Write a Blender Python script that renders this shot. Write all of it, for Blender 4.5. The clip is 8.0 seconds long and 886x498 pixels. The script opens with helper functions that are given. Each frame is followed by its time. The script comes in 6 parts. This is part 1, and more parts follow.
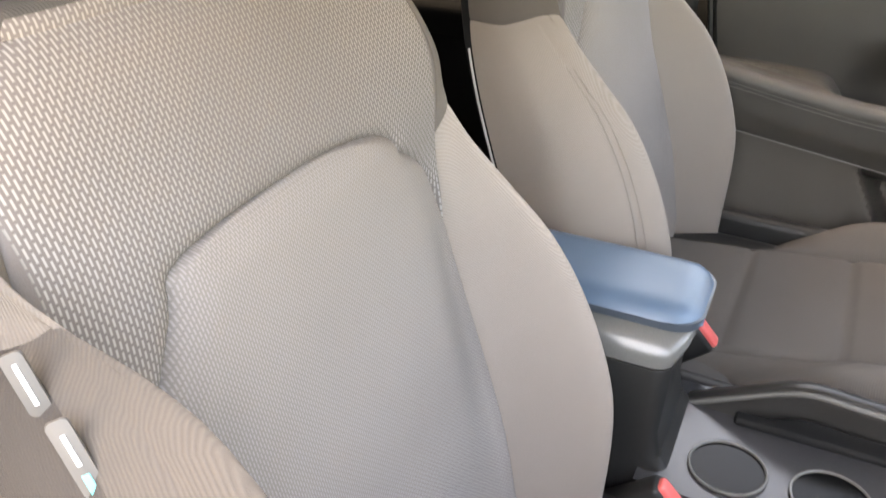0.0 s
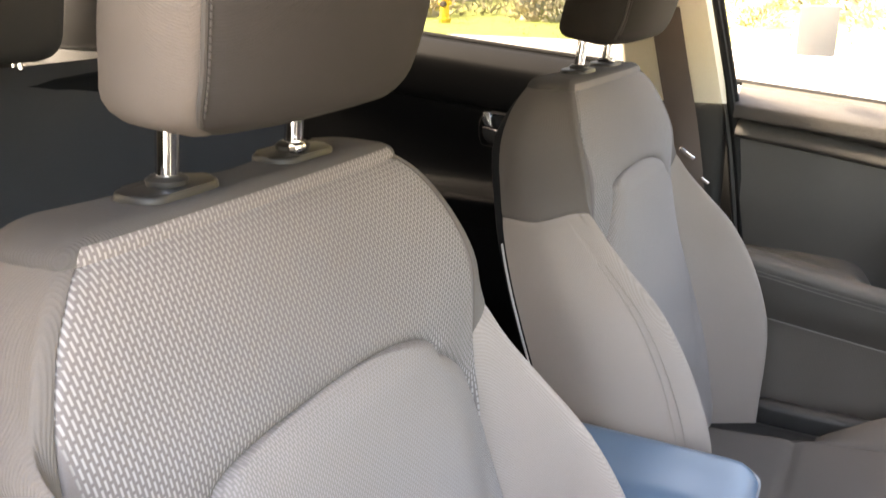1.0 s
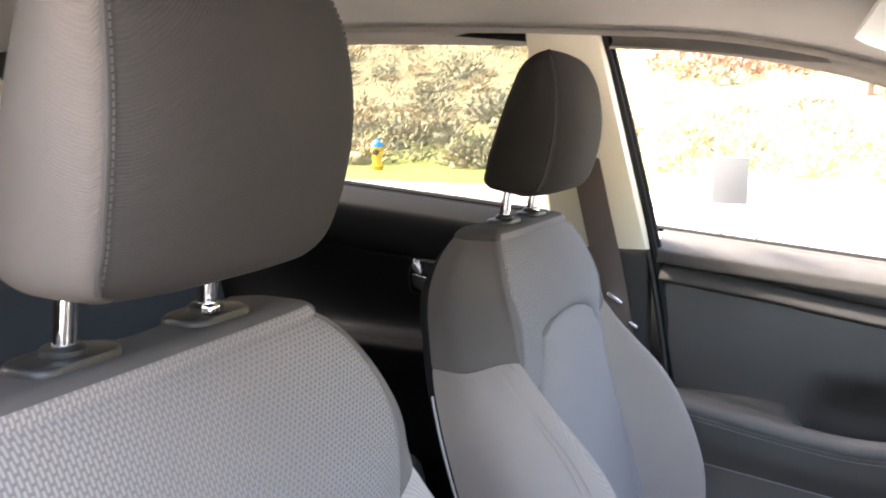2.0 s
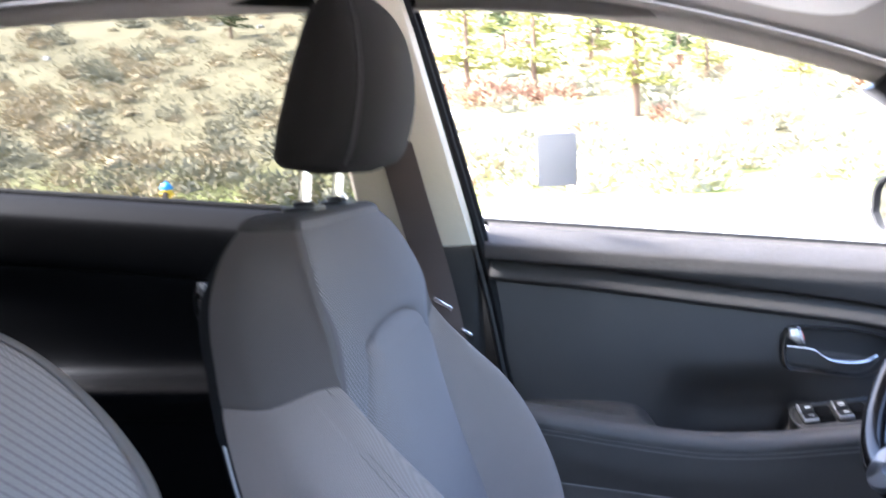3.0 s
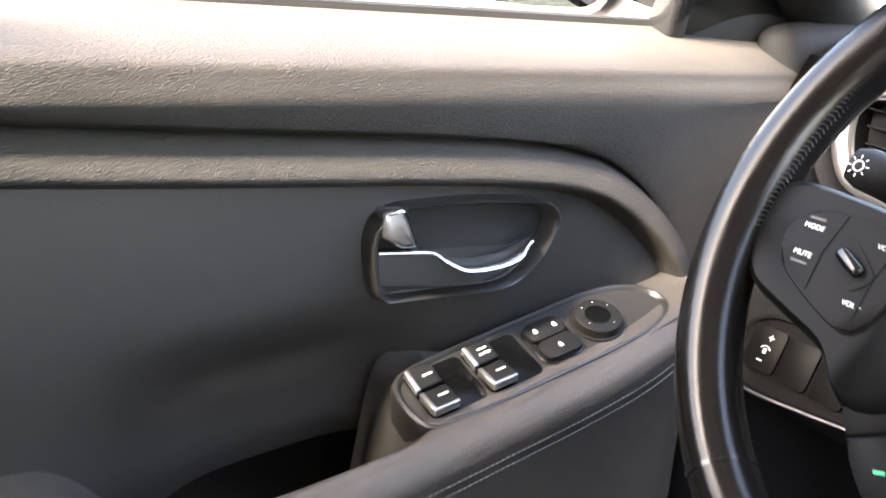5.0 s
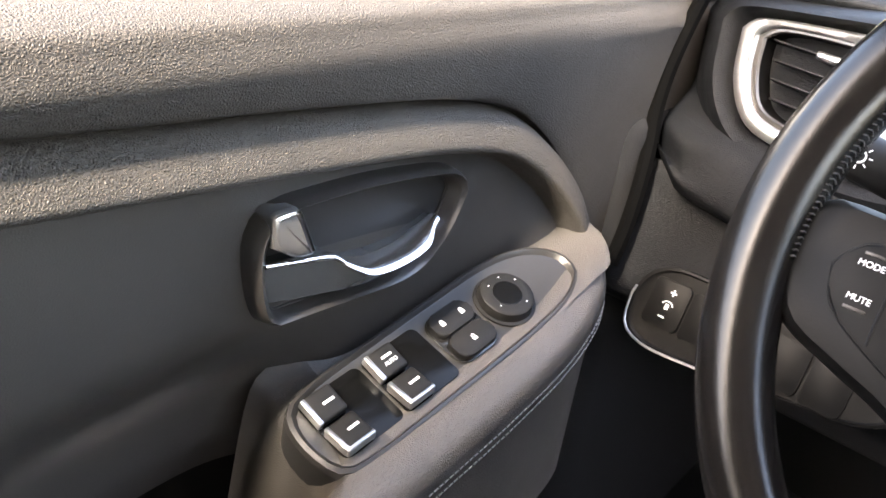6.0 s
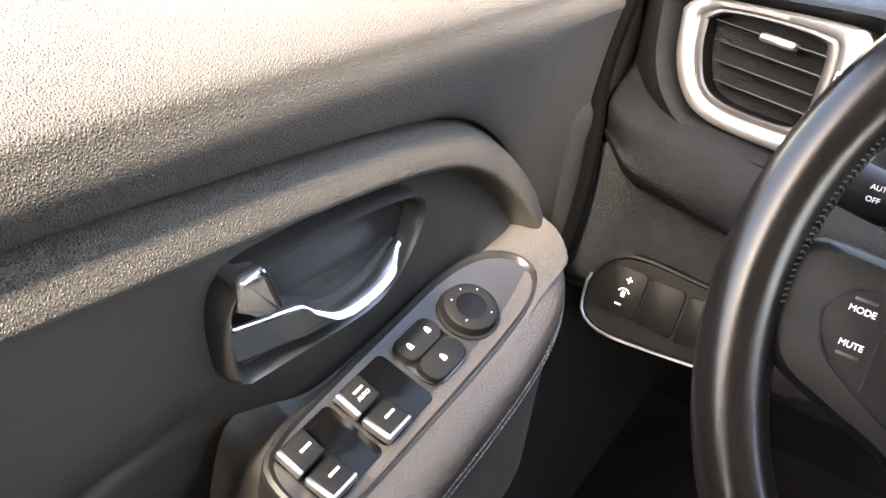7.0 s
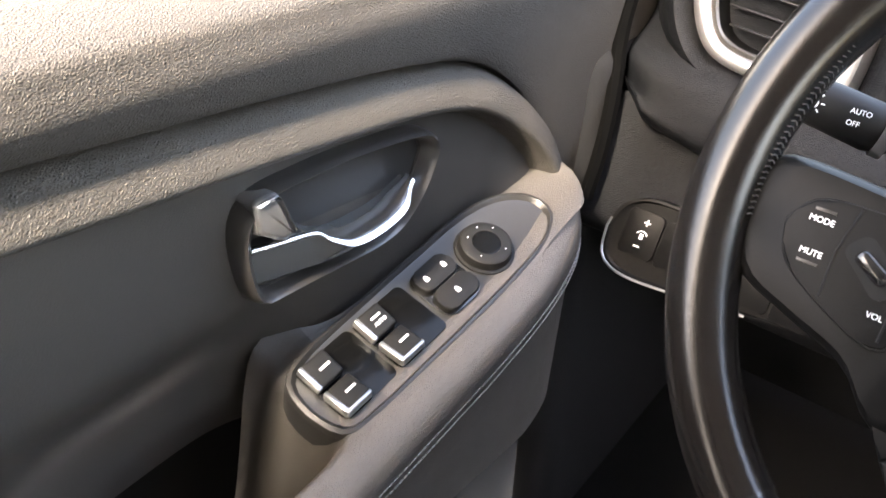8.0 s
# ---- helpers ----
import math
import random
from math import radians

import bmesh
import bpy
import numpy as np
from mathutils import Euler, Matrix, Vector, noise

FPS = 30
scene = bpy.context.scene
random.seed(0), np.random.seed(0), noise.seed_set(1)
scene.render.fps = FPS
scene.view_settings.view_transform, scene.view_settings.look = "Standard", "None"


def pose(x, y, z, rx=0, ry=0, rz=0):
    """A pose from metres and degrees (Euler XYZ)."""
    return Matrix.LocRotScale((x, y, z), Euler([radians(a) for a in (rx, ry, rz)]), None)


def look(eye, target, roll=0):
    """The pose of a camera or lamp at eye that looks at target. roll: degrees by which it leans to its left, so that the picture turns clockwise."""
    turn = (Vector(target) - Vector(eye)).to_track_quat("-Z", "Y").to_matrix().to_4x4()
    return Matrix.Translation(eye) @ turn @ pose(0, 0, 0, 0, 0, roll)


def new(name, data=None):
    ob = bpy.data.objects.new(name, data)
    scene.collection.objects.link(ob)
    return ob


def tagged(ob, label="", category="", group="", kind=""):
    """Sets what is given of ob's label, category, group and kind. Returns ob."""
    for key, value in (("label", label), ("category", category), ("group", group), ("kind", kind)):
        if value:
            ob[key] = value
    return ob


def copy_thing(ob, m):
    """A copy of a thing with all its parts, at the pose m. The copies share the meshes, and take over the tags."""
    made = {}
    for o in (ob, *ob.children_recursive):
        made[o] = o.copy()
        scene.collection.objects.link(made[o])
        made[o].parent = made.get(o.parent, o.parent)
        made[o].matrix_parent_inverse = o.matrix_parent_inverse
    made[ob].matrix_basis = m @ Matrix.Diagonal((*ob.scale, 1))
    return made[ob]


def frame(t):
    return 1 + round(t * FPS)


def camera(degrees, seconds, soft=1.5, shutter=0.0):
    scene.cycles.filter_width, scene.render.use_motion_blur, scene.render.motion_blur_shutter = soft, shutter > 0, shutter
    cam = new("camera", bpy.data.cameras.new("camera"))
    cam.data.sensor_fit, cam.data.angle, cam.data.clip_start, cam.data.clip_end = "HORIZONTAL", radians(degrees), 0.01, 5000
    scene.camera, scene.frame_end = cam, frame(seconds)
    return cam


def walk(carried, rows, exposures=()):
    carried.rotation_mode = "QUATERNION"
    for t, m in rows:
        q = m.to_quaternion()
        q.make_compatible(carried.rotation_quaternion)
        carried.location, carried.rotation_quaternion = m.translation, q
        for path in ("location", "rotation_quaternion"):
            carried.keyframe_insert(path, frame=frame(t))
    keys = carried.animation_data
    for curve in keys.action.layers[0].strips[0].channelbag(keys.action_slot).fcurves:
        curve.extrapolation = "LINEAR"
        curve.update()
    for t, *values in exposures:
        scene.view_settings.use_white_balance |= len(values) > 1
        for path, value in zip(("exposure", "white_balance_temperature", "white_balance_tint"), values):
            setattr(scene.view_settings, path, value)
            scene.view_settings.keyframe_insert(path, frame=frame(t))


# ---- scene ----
cam = camera(55.7, 8.0, shutter=0.3)
PATH = [
    (0, (0.733, 0.336, 1.22), (-0.85, -0.376, 0.226), 1.4),
    (0.5, (0.735, 0.335, 1.23), (-0.916, -0.459, 0.426), 0.9),
    (1, (0.739, 0.328, 1.242), (-0.966, -0.518, 0.627), 0.7),
    (1.5, (0.731, 0.328, 1.248), (-1.031, -0.514, 0.817), 0.6),
    (1.7, (0.729, 0.331, 1.249), (-1.058, -0.491, 0.891), 0.6),
    (2.8, (0.58, 0.28, 1.223), (-1.37, -0.13, 1.052), -2.2),
    (3, (0.508, 0.26, 1.174), (-1.46, -0.036, 0.966), -2.4),
    (3.5, (0.292, 0.21, 1.1), (-1.671, 0.325, 0.735), -1.1),
    (4, (0.123, 0.225, 1.047), (-1.753, 0.725, 0.566), 0.1),
    (4.5, (-0.091, 0.287, 1.048), (-1.848, 1.046, 0.468), 0.1),
    (5, (-0.281, 0.336, 1.083), (-1.867, 1.327, 0.375), -0.1),
    (5.2, (-0.319, 0.34, 1.096), (-1.812, 1.426, 0.326), 0.9),
    (6.3, (-0.47, 0.361, 1.115), (-1.472, 1.725, 0.048), 5.4),
    (6.5, (-0.482, 0.362, 1.126), (-1.433, 1.737, 0.028), 5.4),
    (7, (-0.489, 0.372, 1.144), (-1.378, 1.757, 0.007), 4.2),
    (7.5, (-0.485, 0.373, 1.139), (-1.362, 1.737, -0.032), 3.4),
    (8, (-0.44, 0.36, 1.142), (-1.437, 1.625, -0.043), 0.8),
]
walk(cam, [(t, look(eye, target, roll)) for t, eye, target, roll in PATH], exposures=[(0, 5.6, 9200, 12), (0.5, 5.5, 8900, 12), (1.0, 5.4, 8300, 12), (1.7, 5.35, 7200, 12), (3.0, 5.0, 5500, 14), (3.5, 5.2, 6200, 16), (4.0, 5.5, 7000, 15), (4.5, 6.05, 7700, 14), (5.0, 5.6, 7000, 12), (6.3, 5.7, 7200, 12), (8, 5.75, 7300, 12)])

# ---- world and light ----
world = bpy.data.worlds.new("sky")
scene.world = world
world.use_nodes = True
_nt = world.node_tree
_sky = _nt.nodes.new("ShaderNodeTexSky")
_sky.sky_type = "NISHITA"
_sky.sun_disc = False
_sky.air_density, _sky.dust_density, _sky.ozone_density = 1.0, 6.0, 0.3
_sky.sun_elevation = radians(48.5)
_sky.sun_rotation = radians(172)
_nt.links.new(_sky.outputs[0], _nt.nodes["Background"].inputs[0])
_nt.nodes["Background"].inputs[1].default_value = 0.15
sun = new("sun", bpy.data.lights.new("sun", "SUN"))
sun.data.energy, sun.data.angle, sun.data.color = 3.2, radians(12), (1.0, 0.95, 0.88)
sun.matrix_basis = look((3, -21, 24), (0, 0, 0))


# ---- materials ----
def mat(name, base, rough=0.6, metal=0.0, spec=0.5):
    m = bpy.data.materials.new(name)
    m.use_nodes = True
    b = m.node_tree.nodes["Principled BSDF"]
    b.inputs["Base Color"].default_value = (*base, 1)
    b.inputs["Roughness"].default_value = rough
    b.inputs["Metallic"].default_value = metal
    b.inputs["Specular IOR Level"].default_value = spec
    return m


def node(m, kind, **sets):
    n = m.node_tree.nodes.new(kind)
    for k, v in sets.items():
        n.inputs[k.replace("_", " ")].default_value = v
    return n


def grain(m, scale, depth, dist=0.001, colour=0.15, big=6.0, kind="noise"):
    """Fine relief at the given scale, and a mottled tint at two sizes."""
    nt = m.node_tree
    b = nt.nodes["Principled BSDF"]
    co = nt.nodes.new("ShaderNodeTexCoord")
    if kind == "voronoi":
        fine = nt.nodes.new("ShaderNodeTexVoronoi")
        fine.feature = "SMOOTH_F1"
        fine.inputs["Scale"].default_value = scale
        out = fine.outputs["Distance"]
    else:
        fine = nt.nodes.new("ShaderNodeTexNoise")
        fine.inputs["Scale"].default_value = scale
        fine.inputs["Detail"].default_value = 3
        out = fine.outputs["Fac"]
    nt.links.new(co.outputs["Object"], fine.inputs["Vector"])
    bump = node(m, "ShaderNodeBump", Strength=depth, Distance=dist)
    nt.links.new(out, bump.inputs["Height"])
    nt.links.new(bump.outputs["Normal"], b.inputs["Normal"])
    wide = node(m, "ShaderNodeTexNoise", Scale=big, Detail=4.0)
    nt.links.new(co.outputs["Object"], wide.inputs["Vector"])
    add = nt.nodes.new("ShaderNodeMath")
    add.operation = "ADD"
    nt.links.new(wide.outputs["Fac"], add.inputs[0])
    nt.links.new(out, add.inputs[1])
    ramp = nt.nodes.new("ShaderNodeMapRange")
    ramp.inputs["From Min"].default_value, ramp.inputs["From Max"].default_value = 0.5, 1.5
    ramp.inputs["To Min"].default_value, ramp.inputs["To Max"].default_value = 1 - colour, 1 + colour
    nt.links.new(add.outputs[0], ramp.inputs["Value"])
    base = tuple(b.inputs["Base Color"].default_value)
    mul = nt.nodes.new("ShaderNodeMix")
    mul.data_type, mul.blend_type = "RGBA", "MULTIPLY"
    mul.inputs[0].default_value = 1.0
    mul.inputs[6].default_value = base
    nt.links.new(ramp.outputs[0], mul.inputs[7])
    nt.links.new(mul.outputs[2], b.inputs["Base Color"])
    return m


def dotted(name, base, dot, pitch, edge0, edge1, low):
    """Knit cloth with rows of pale dashes, stronger towards the sides and below a height."""
    m = grain(mat(name, base, 0.9, spec=0.15), 1400, 0.35, 0.0006, 0.10, 9.0)
    nt = m.node_tree
    b = nt.nodes["Principled BSDF"]
    co = nt.nodes.new("ShaderNodeTexCoord")
    sep = nt.nodes.new("ShaderNodeSeparateXYZ")
    nt.links.new(co.outputs["Object"], sep.inputs[0])
    com = nt.nodes.new("ShaderNodeCombineXYZ")
    nt.links.new(sep.outputs["Z"], com.inputs["X"])
    nt.links.new(sep.outputs["X"], com.inputs["Y"])
    br = nt.nodes.new("ShaderNodeTexBrick")
    br.offset, br.squash = 0.5, 1.0
    for k, v in (("Scale", 1.0), ("Brick Width", pitch), ("Row Height", pitch * 0.46), ("Mortar Size", pitch * 0.19), ("Mortar Smooth", 0.6)):
        br.inputs[k].default_value = v
    nt.links.new(com.outputs[0], br.inputs["Vector"])
    side = nt.nodes.new("ShaderNodeMath")
    side.operation = "ABSOLUTE"
    nt.links.new(sep.outputs["X"], side.inputs[0])
    fade = nt.nodes.new("ShaderNodeMapRange")
    fade.inputs["From Min"].default_value, fade.inputs["From Max"].default_value = edge0, edge1
    fade.inputs["To Min"].default_value, fade.inputs["To Max"].default_value = 0.36, 0.76
    nt.links.new(side.outputs[0], fade.inputs["Value"])
    down = nt.nodes.new("ShaderNodeMapRange")
    down.inputs["From Min"].default_value, down.inputs["From Max"].default_value = low, low - 0.12
    down.inputs["To Min"].default_value, down.inputs["To Max"].default_value = 0.0, 0.8
    nt.links.new(sep.outputs["Z"], down.inputs["Value"])
    mx = nt.nodes.new("ShaderNodeMath")
    mx.operation = "MAXIMUM"
    nt.links.new(fade.outputs[0], mx.inputs[0])
    nt.links.new(down.outputs[0], mx.inputs[1])
    inv = nt.nodes.new("ShaderNodeMath")
    inv.operation = "SUBTRACT"
    inv.inputs[0].default_value = 1.0
    nt.links.new(br.outputs["Fac"], inv.inputs[1])
    fac = nt.nodes.new("ShaderNodeMath")
    fac.operation = "MULTIPLY"
    nt.links.new(inv.outputs[0], fac.inputs[0])
    nt.links.new(mx.outputs[0], fac.inputs[1])
    cor = nt.nodes.new("ShaderNodeCombineXYZ")
    for src, at, k in ((side.outputs[0], 0.142, "X"), (sep.outputs["Z"], 1.094, "Y")):
        over = nt.nodes.new("ShaderNodeMapRange")
        over.inputs["From Min"].default_value, over.inputs["From Max"].default_value = at, at + 0.1
        over.inputs["To Max"].default_value = 0.1
        nt.links.new(src, over.inputs["Value"])
        nt.links.new(over.outputs[0], cor.inputs[k])
    far = nt.nodes.new("ShaderNodeVectorMath")
    far.operation = "LENGTH"
    nt.links.new(cor.outputs[0], far.inputs[0])
    keep = nt.nodes.new("ShaderNodeMapRange")
    keep.inputs["From Min"].default_value, keep.inputs["From Max"].default_value = 0.040, 0.043
    keep.inputs["To Min"].default_value, keep.inputs["To Max"].default_value = 1.0, 0.0
    nt.links.new(far.outputs["Value"], keep.inputs["Value"])
    fac2 = nt.nodes.new("ShaderNodeMath")
    fac2.operation = "MULTIPLY"
    nt.links.new(fac.outputs[0], fac2.inputs[0])
    nt.links.new(keep.outputs[0], fac2.inputs[1])
    fac = fac2
    mix = nt.nodes.new("ShaderNodeMix")
    mix.data_type = "RGBA"
    nt.links.new(fac.outputs[0], mix.inputs[0])
    old = b.inputs["Base Color"].links[0].from_socket
    nt.links.new(old, mix.inputs[6])
    mix.inputs[7].default_value = (*dot, 1)
    nt.links.new(mix.outputs[2], b.inputs["Base Color"])
    return m


def ribbed(name, base, pitch, rough=0.9, way="DIAGONAL", contrast=0.07):
    """Cloth woven in fine slanting ribs."""
    m = grain(mat(name, base, rough, spec=0.2), 1400, 0.35, 0.0006, 0.12, 7.0)
    nt = m.node_tree
    b = nt.nodes["Principled BSDF"]
    co = nt.nodes.new("ShaderNodeTexCoord")
    w = nt.nodes.new("ShaderNodeTexWave")
    w.wave_type, w.bands_direction = "BANDS", way
    w.inputs["Scale"].default_value = 0.314 / pitch
    w.inputs["Distortion"].default_value = 0.15
    nt.links.new(co.outputs["Object"], w.inputs["Vector"])
    bump = node(m, "ShaderNodeBump", Strength=0.35, Distance=0.0006)
    nt.links.new(w.outputs["Fac"], bump.inputs["Height"])
    tone = node(m, "ShaderNodeMapRange", To_Min=1 - contrast, To_Max=1 + contrast)
    nt.links.new(w.outputs["Fac"], tone.inputs["Value"])
    mul = nt.nodes.new("ShaderNodeMix")
    mul.data_type, mul.blend_type = "RGBA", "MULTIPLY"
    mul.inputs[0].default_value = 1.0
    nt.links.new(b.inputs["Base Color"].links[0].from_socket, mul.inputs[6])
    nt.links.new(tone.outputs[0], mul.inputs[7])
    nt.links.new(mul.outputs[2], b.inputs["Base Color"])
    nt.links.new(b.inputs["Normal"].links[0].from_socket, bump.inputs["Normal"])
    nt.links.new(bump.outputs["Normal"], b.inputs["Normal"])
    return m


def skin(name, base, rough, scale, depth, spec=0.5):
    """Grained vinyl or leather: pebbled cells parted by fine creases, some scuffs in the gloss."""
    m = grain(mat(name, base, rough, spec=spec), scale * 2.5, depth * 0.25, 0.0004, 0.10, 5.0)
    nt = m.node_tree
    b = nt.nodes["Principled BSDF"]
    co = nt.nodes.new("ShaderNodeTexCoord")
    warp = node(m, "ShaderNodeTexNoise", Scale=scale * 0.7, Detail=2.0)
    nt.links.new(co.outputs["Object"], warp.inputs["Vector"])
    shift = nt.nodes.new("ShaderNodeVectorMath")
    shift.operation = "MULTIPLY_ADD"
    shift.inputs[1].default_value = (1.2 / scale,) * 3
    nt.links.new(warp.outputs["Color"], shift.inputs[0])
    nt.links.new(co.outputs["Object"], shift.inputs[2])
    cell = nt.nodes.new("ShaderNodeTexVoronoi")
    cell.feature = "DISTANCE_TO_EDGE"
    cell.inputs["Scale"].default_value = scale
    nt.links.new(shift.outputs[0], cell.inputs["Vector"])
    pad = nt.nodes.new("ShaderNodeMapRange")
    pad.interpolation_type = "SMOOTHSTEP"
    pad.inputs["From Max"].default_value = 0.5
    nt.links.new(cell.outputs["Distance"], pad.inputs["Value"])
    bump = node(m, "ShaderNodeBump", Strength=depth, Distance=0.9 / scale)
    nt.links.new(pad.outputs[0], bump.inputs["Height"])
    nt.links.new(b.inputs["Normal"].links[0].from_socket, bump.inputs["Normal"])
    nt.links.new(bump.outputs["Normal"], b.inputs["Normal"])
    wear = node(m, "ShaderNodeTexNoise", Scale=14.0, Detail=5.0)
    nt.links.new(co.outputs["Object"], wear.inputs["Vector"])
    mr = nt.nodes.new("ShaderNodeMapRange")
    mr.inputs["From Min"].default_value, mr.inputs["From Max"].default_value = 0.3, 0.7
    mr.inputs["To Min"].default_value, mr.inputs["To Max"].default_value = rough - 0.06, rough + 0.08
    nt.links.new(wear.outputs["Fac"], mr.inputs["Value"])
    nt.links.new(mr.outputs[0], b.inputs["Roughness"])
    return m


INSERT_FABRIC = dotted("insert_fabric", (0.155, 0.136, 0.126), (0.33, 0.303, 0.285), 0.0041, 0.13, 0.20, 0.86)
MESH_FABRIC = dotted("dotted_fabric", (0.118, 0.103, 0.097), (0.30, 0.278, 0.266), 0.0060, 0.04, 0.17, 0.7)
SIDE_FABRIC = ribbed("bolster_fabric", (0.215, 0.183, 0.160), 0.0008)
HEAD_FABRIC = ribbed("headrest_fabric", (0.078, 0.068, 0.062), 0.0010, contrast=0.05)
# Same cloth on the driver's headrest, with its shade put into the colour.
HEAD_SHADED = ribbed("shaded_headrest_fabric", (0.013, 0.0115, 0.0105), 0.0010, contrast=0.05)
# Darker front cloth, deepened further by shade put into its colour.
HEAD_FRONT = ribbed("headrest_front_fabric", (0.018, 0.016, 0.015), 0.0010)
CAP_FABRIC = ribbed("cap_fabric", (0.060, 0.054, 0.050), 0.0009, contrast=0.03)
BLACK_CLOTH = grain(mat("black_cloth", (0.010, 0.010, 0.0105), 0.95, spec=0.1), 700, 0.3)
SOFT = skin("soft_black_vinyl", (0.043, 0.038, 0.033), 0.58, 740, 0.72, 0.22)
PANEL = skin("insert_vinyl", (0.028, 0.0245, 0.021), 0.48, 900, 0.16, 0.5)
BORDER = skin("border_vinyl", (0.048, 0.042, 0.035), 0.52, 760, 0.78, 0.30)
ARMPAD = skin("armrest_vinyl", (0.054, 0.048, 0.042), 0.42, 700, 0.3, 0.45)
LOWER = ribbed("ribbed_plastic", (0.095, 0.084, 0.074), 0.0022, 0.5, "Y")
HARD = grain(mat("hard_black_plastic", (0.013, 0.0125, 0.012), 0.48, spec=0.35), 900, 0.25, 0.0003)
REARTRIM = grain(mat("rear_black_plastic", (0.005, 0.005, 0.0056), 0.7, spec=0.1), 900, 0.2, 0.0003)
DASH = skin("dash_vinyl", (0.0038, 0.0043, 0.0052), 0.46, 800, 0.45, 0.13)
HUB = grain(mat("hub_plastic", (0.005, 0.005, 0.005), 0.45, spec=0.07), 900, 0.15, 0.0003)
POD = grain(mat("pod_plastic", (0.004, 0.004, 0.004), 0.40, spec=0.06), 900, 0.12, 0.0002)
SATIN = grain(mat("satin_grey_plastic", (0.019, 0.018, 0.017), 0.36, spec=0.4), 700, 0.08, 0.0003)
GLOSS = mat("gloss_black", (0.010, 0.010, 0.010), 0.15)
KEY = grain(mat("switch_plastic", (0.008, 0.0078, 0.0076), 0.55, spec=0.16), 900, 0.1, 0.0002)
CHROME = mat("chrome", (0.78, 0.78, 0.79), 0.10, 1.0)
SILVER = grain(mat("satin_silver", (0.36, 0.36, 0.36), 0.32, 0.9), 500, 0.04, 0.0002, 0.06)
LEATHER = skin("black_leather", (0.006, 0.0052, 0.0047), 0.19, 900, 0.05, 0.30)
BEIGE = grain(mat("beige_trim", (0.62, 0.56, 0.44), 0.65), 900, 0.2)
HEADLINER = grain(mat("headliner_cloth", (0.34, 0.31, 0.28), 0.95, spec=0.1), 900, 0.3)
WHITE = mat("white_print", (0.8, 0.8, 0.8), 0.5)
THREAD = mat("grey_thread", (0.16, 0.15, 0.14), 0.7)
RED = mat("red_plastic", (0.62, 0.11, 0.10), 0.4)
# Near-black colour that stands for shade in the gap beside the dash.
GAP = mat("gap_shade_black", (0.001, 0.001, 0.001), 0.9, spec=0.03)
RUBBER = mat("rubber", (0.007, 0.007, 0.007), 0.75, spec=0.2)
# Blue of the reflected sky is put into the lid's base colour.
LID_SKY_TINT = skin("lid_vinyl_sky_tint", (0.072, 0.115, 0.168), 0.33, 800, 0.06)
TRAY = grain(mat("tray_plastic", (0.030, 0.030, 0.032), 0.24), 700, 0.06, 0.0003)
# Pale base stands in for highlights on console shoulder, cup rims and brake trim.
SHOULDER = grain(mat("console_sheen", (0.11, 0.107, 0.10), 0.22), 700, 0.05, 0.0003)
BEZEL = grain(mat("bezel_plastic", (0.028, 0.0255, 0.0235), 0.30, spec=0.6), 700, 0.05, 0.0003)
ASPHALT = grain(mat("pale_paving", (0.36, 0.345, 0.325), 0.9), 40, 0.5, 0.01)
CONCRETE = grain(mat("concrete", (0.42, 0.40, 0.37), 0.9), 25, 0.3, 0.01)
GRASS = grain(mat("dry_grass", (0.150, 0.134, 0.075), 0.95, spec=0.1), 3.0, 0.6, 0.15, 0.45, 0.25)
_g = GRASS.node_tree
_co = _g.nodes.new("ShaderNodeTexCoord")
_sx = _g.nodes.new("ShaderNodeSeparateXYZ")
_g.links.new(_co.outputs["Object"], _sx.inputs[0])
_mr = _g.nodes.new("ShaderNodeMapRange")
_mr.inputs["From Min"].default_value, _mr.inputs["From Max"].default_value = -27.5, -20.5
_g.links.new(_sx.outputs["X"], _mr.inputs["Value"])
_m2 = _g.nodes.new("ShaderNodeMapRange")
_m2.inputs["From Min"].default_value, _m2.inputs["From Max"].default_value = -12.0, -14.0
_g.links.new(_sx.outputs["X"], _m2.inputs["Value"])
_mm = _g.nodes.new("ShaderNodeMath")
_mm.operation = "MULTIPLY"
_g.links.new(_mr.outputs[0], _mm.inputs[0])
_g.links.new(_m2.outputs[0], _mm.inputs[1])
_mx = _g.nodes.new("ShaderNodeMix")
_mx.data_type = "RGBA"
_g.links.new(_mm.outputs[0], _mx.inputs[0])
_bs = _g.nodes["Principled BSDF"].inputs["Base Color"]
_g.links.new(_bs.links[0].from_socket, _mx.inputs[6])
_mx.inputs[7].default_value = (0.15, 0.17, 0.05, 1)
_g.links.new(_mx.outputs[2], _bs)
VERGE = grain(mat("verge_grass", (0.19, 0.22, 0.055), 0.9, spec=0.1), 2.0, 0.1, 0.02, 0.3, 0.5)
SAGE = grain(mat("sage_leaf", (0.225, 0.215, 0.150), 0.9, spec=0.1), 1.5, 0.1, 0.02, 0.4, 0.3)
OLIVE = grain(mat("olive_grass", (0.27, 0.245, 0.155), 0.9, spec=0.1), 1.5, 0.1, 0.02, 0.4, 0.15)
STRAW = grain(mat("straw_leaf", (0.34, 0.285, 0.18), 0.9, spec=0.1), 1.5, 0.1, 0.02, 0.4, 0.3)
RUST = grain(mat("rust_leaf", (0.20, 0.115, 0.075), 0.9, spec=0.1), 1.5, 0.1, 0.02, 0.4, 0.3)
NEEDLE = grain(mat("pine_needle", (0.095, 0.12, 0.05), 0.8, spec=0.2), 1.2, 0.1, 0.02, 0.4, 0.4)
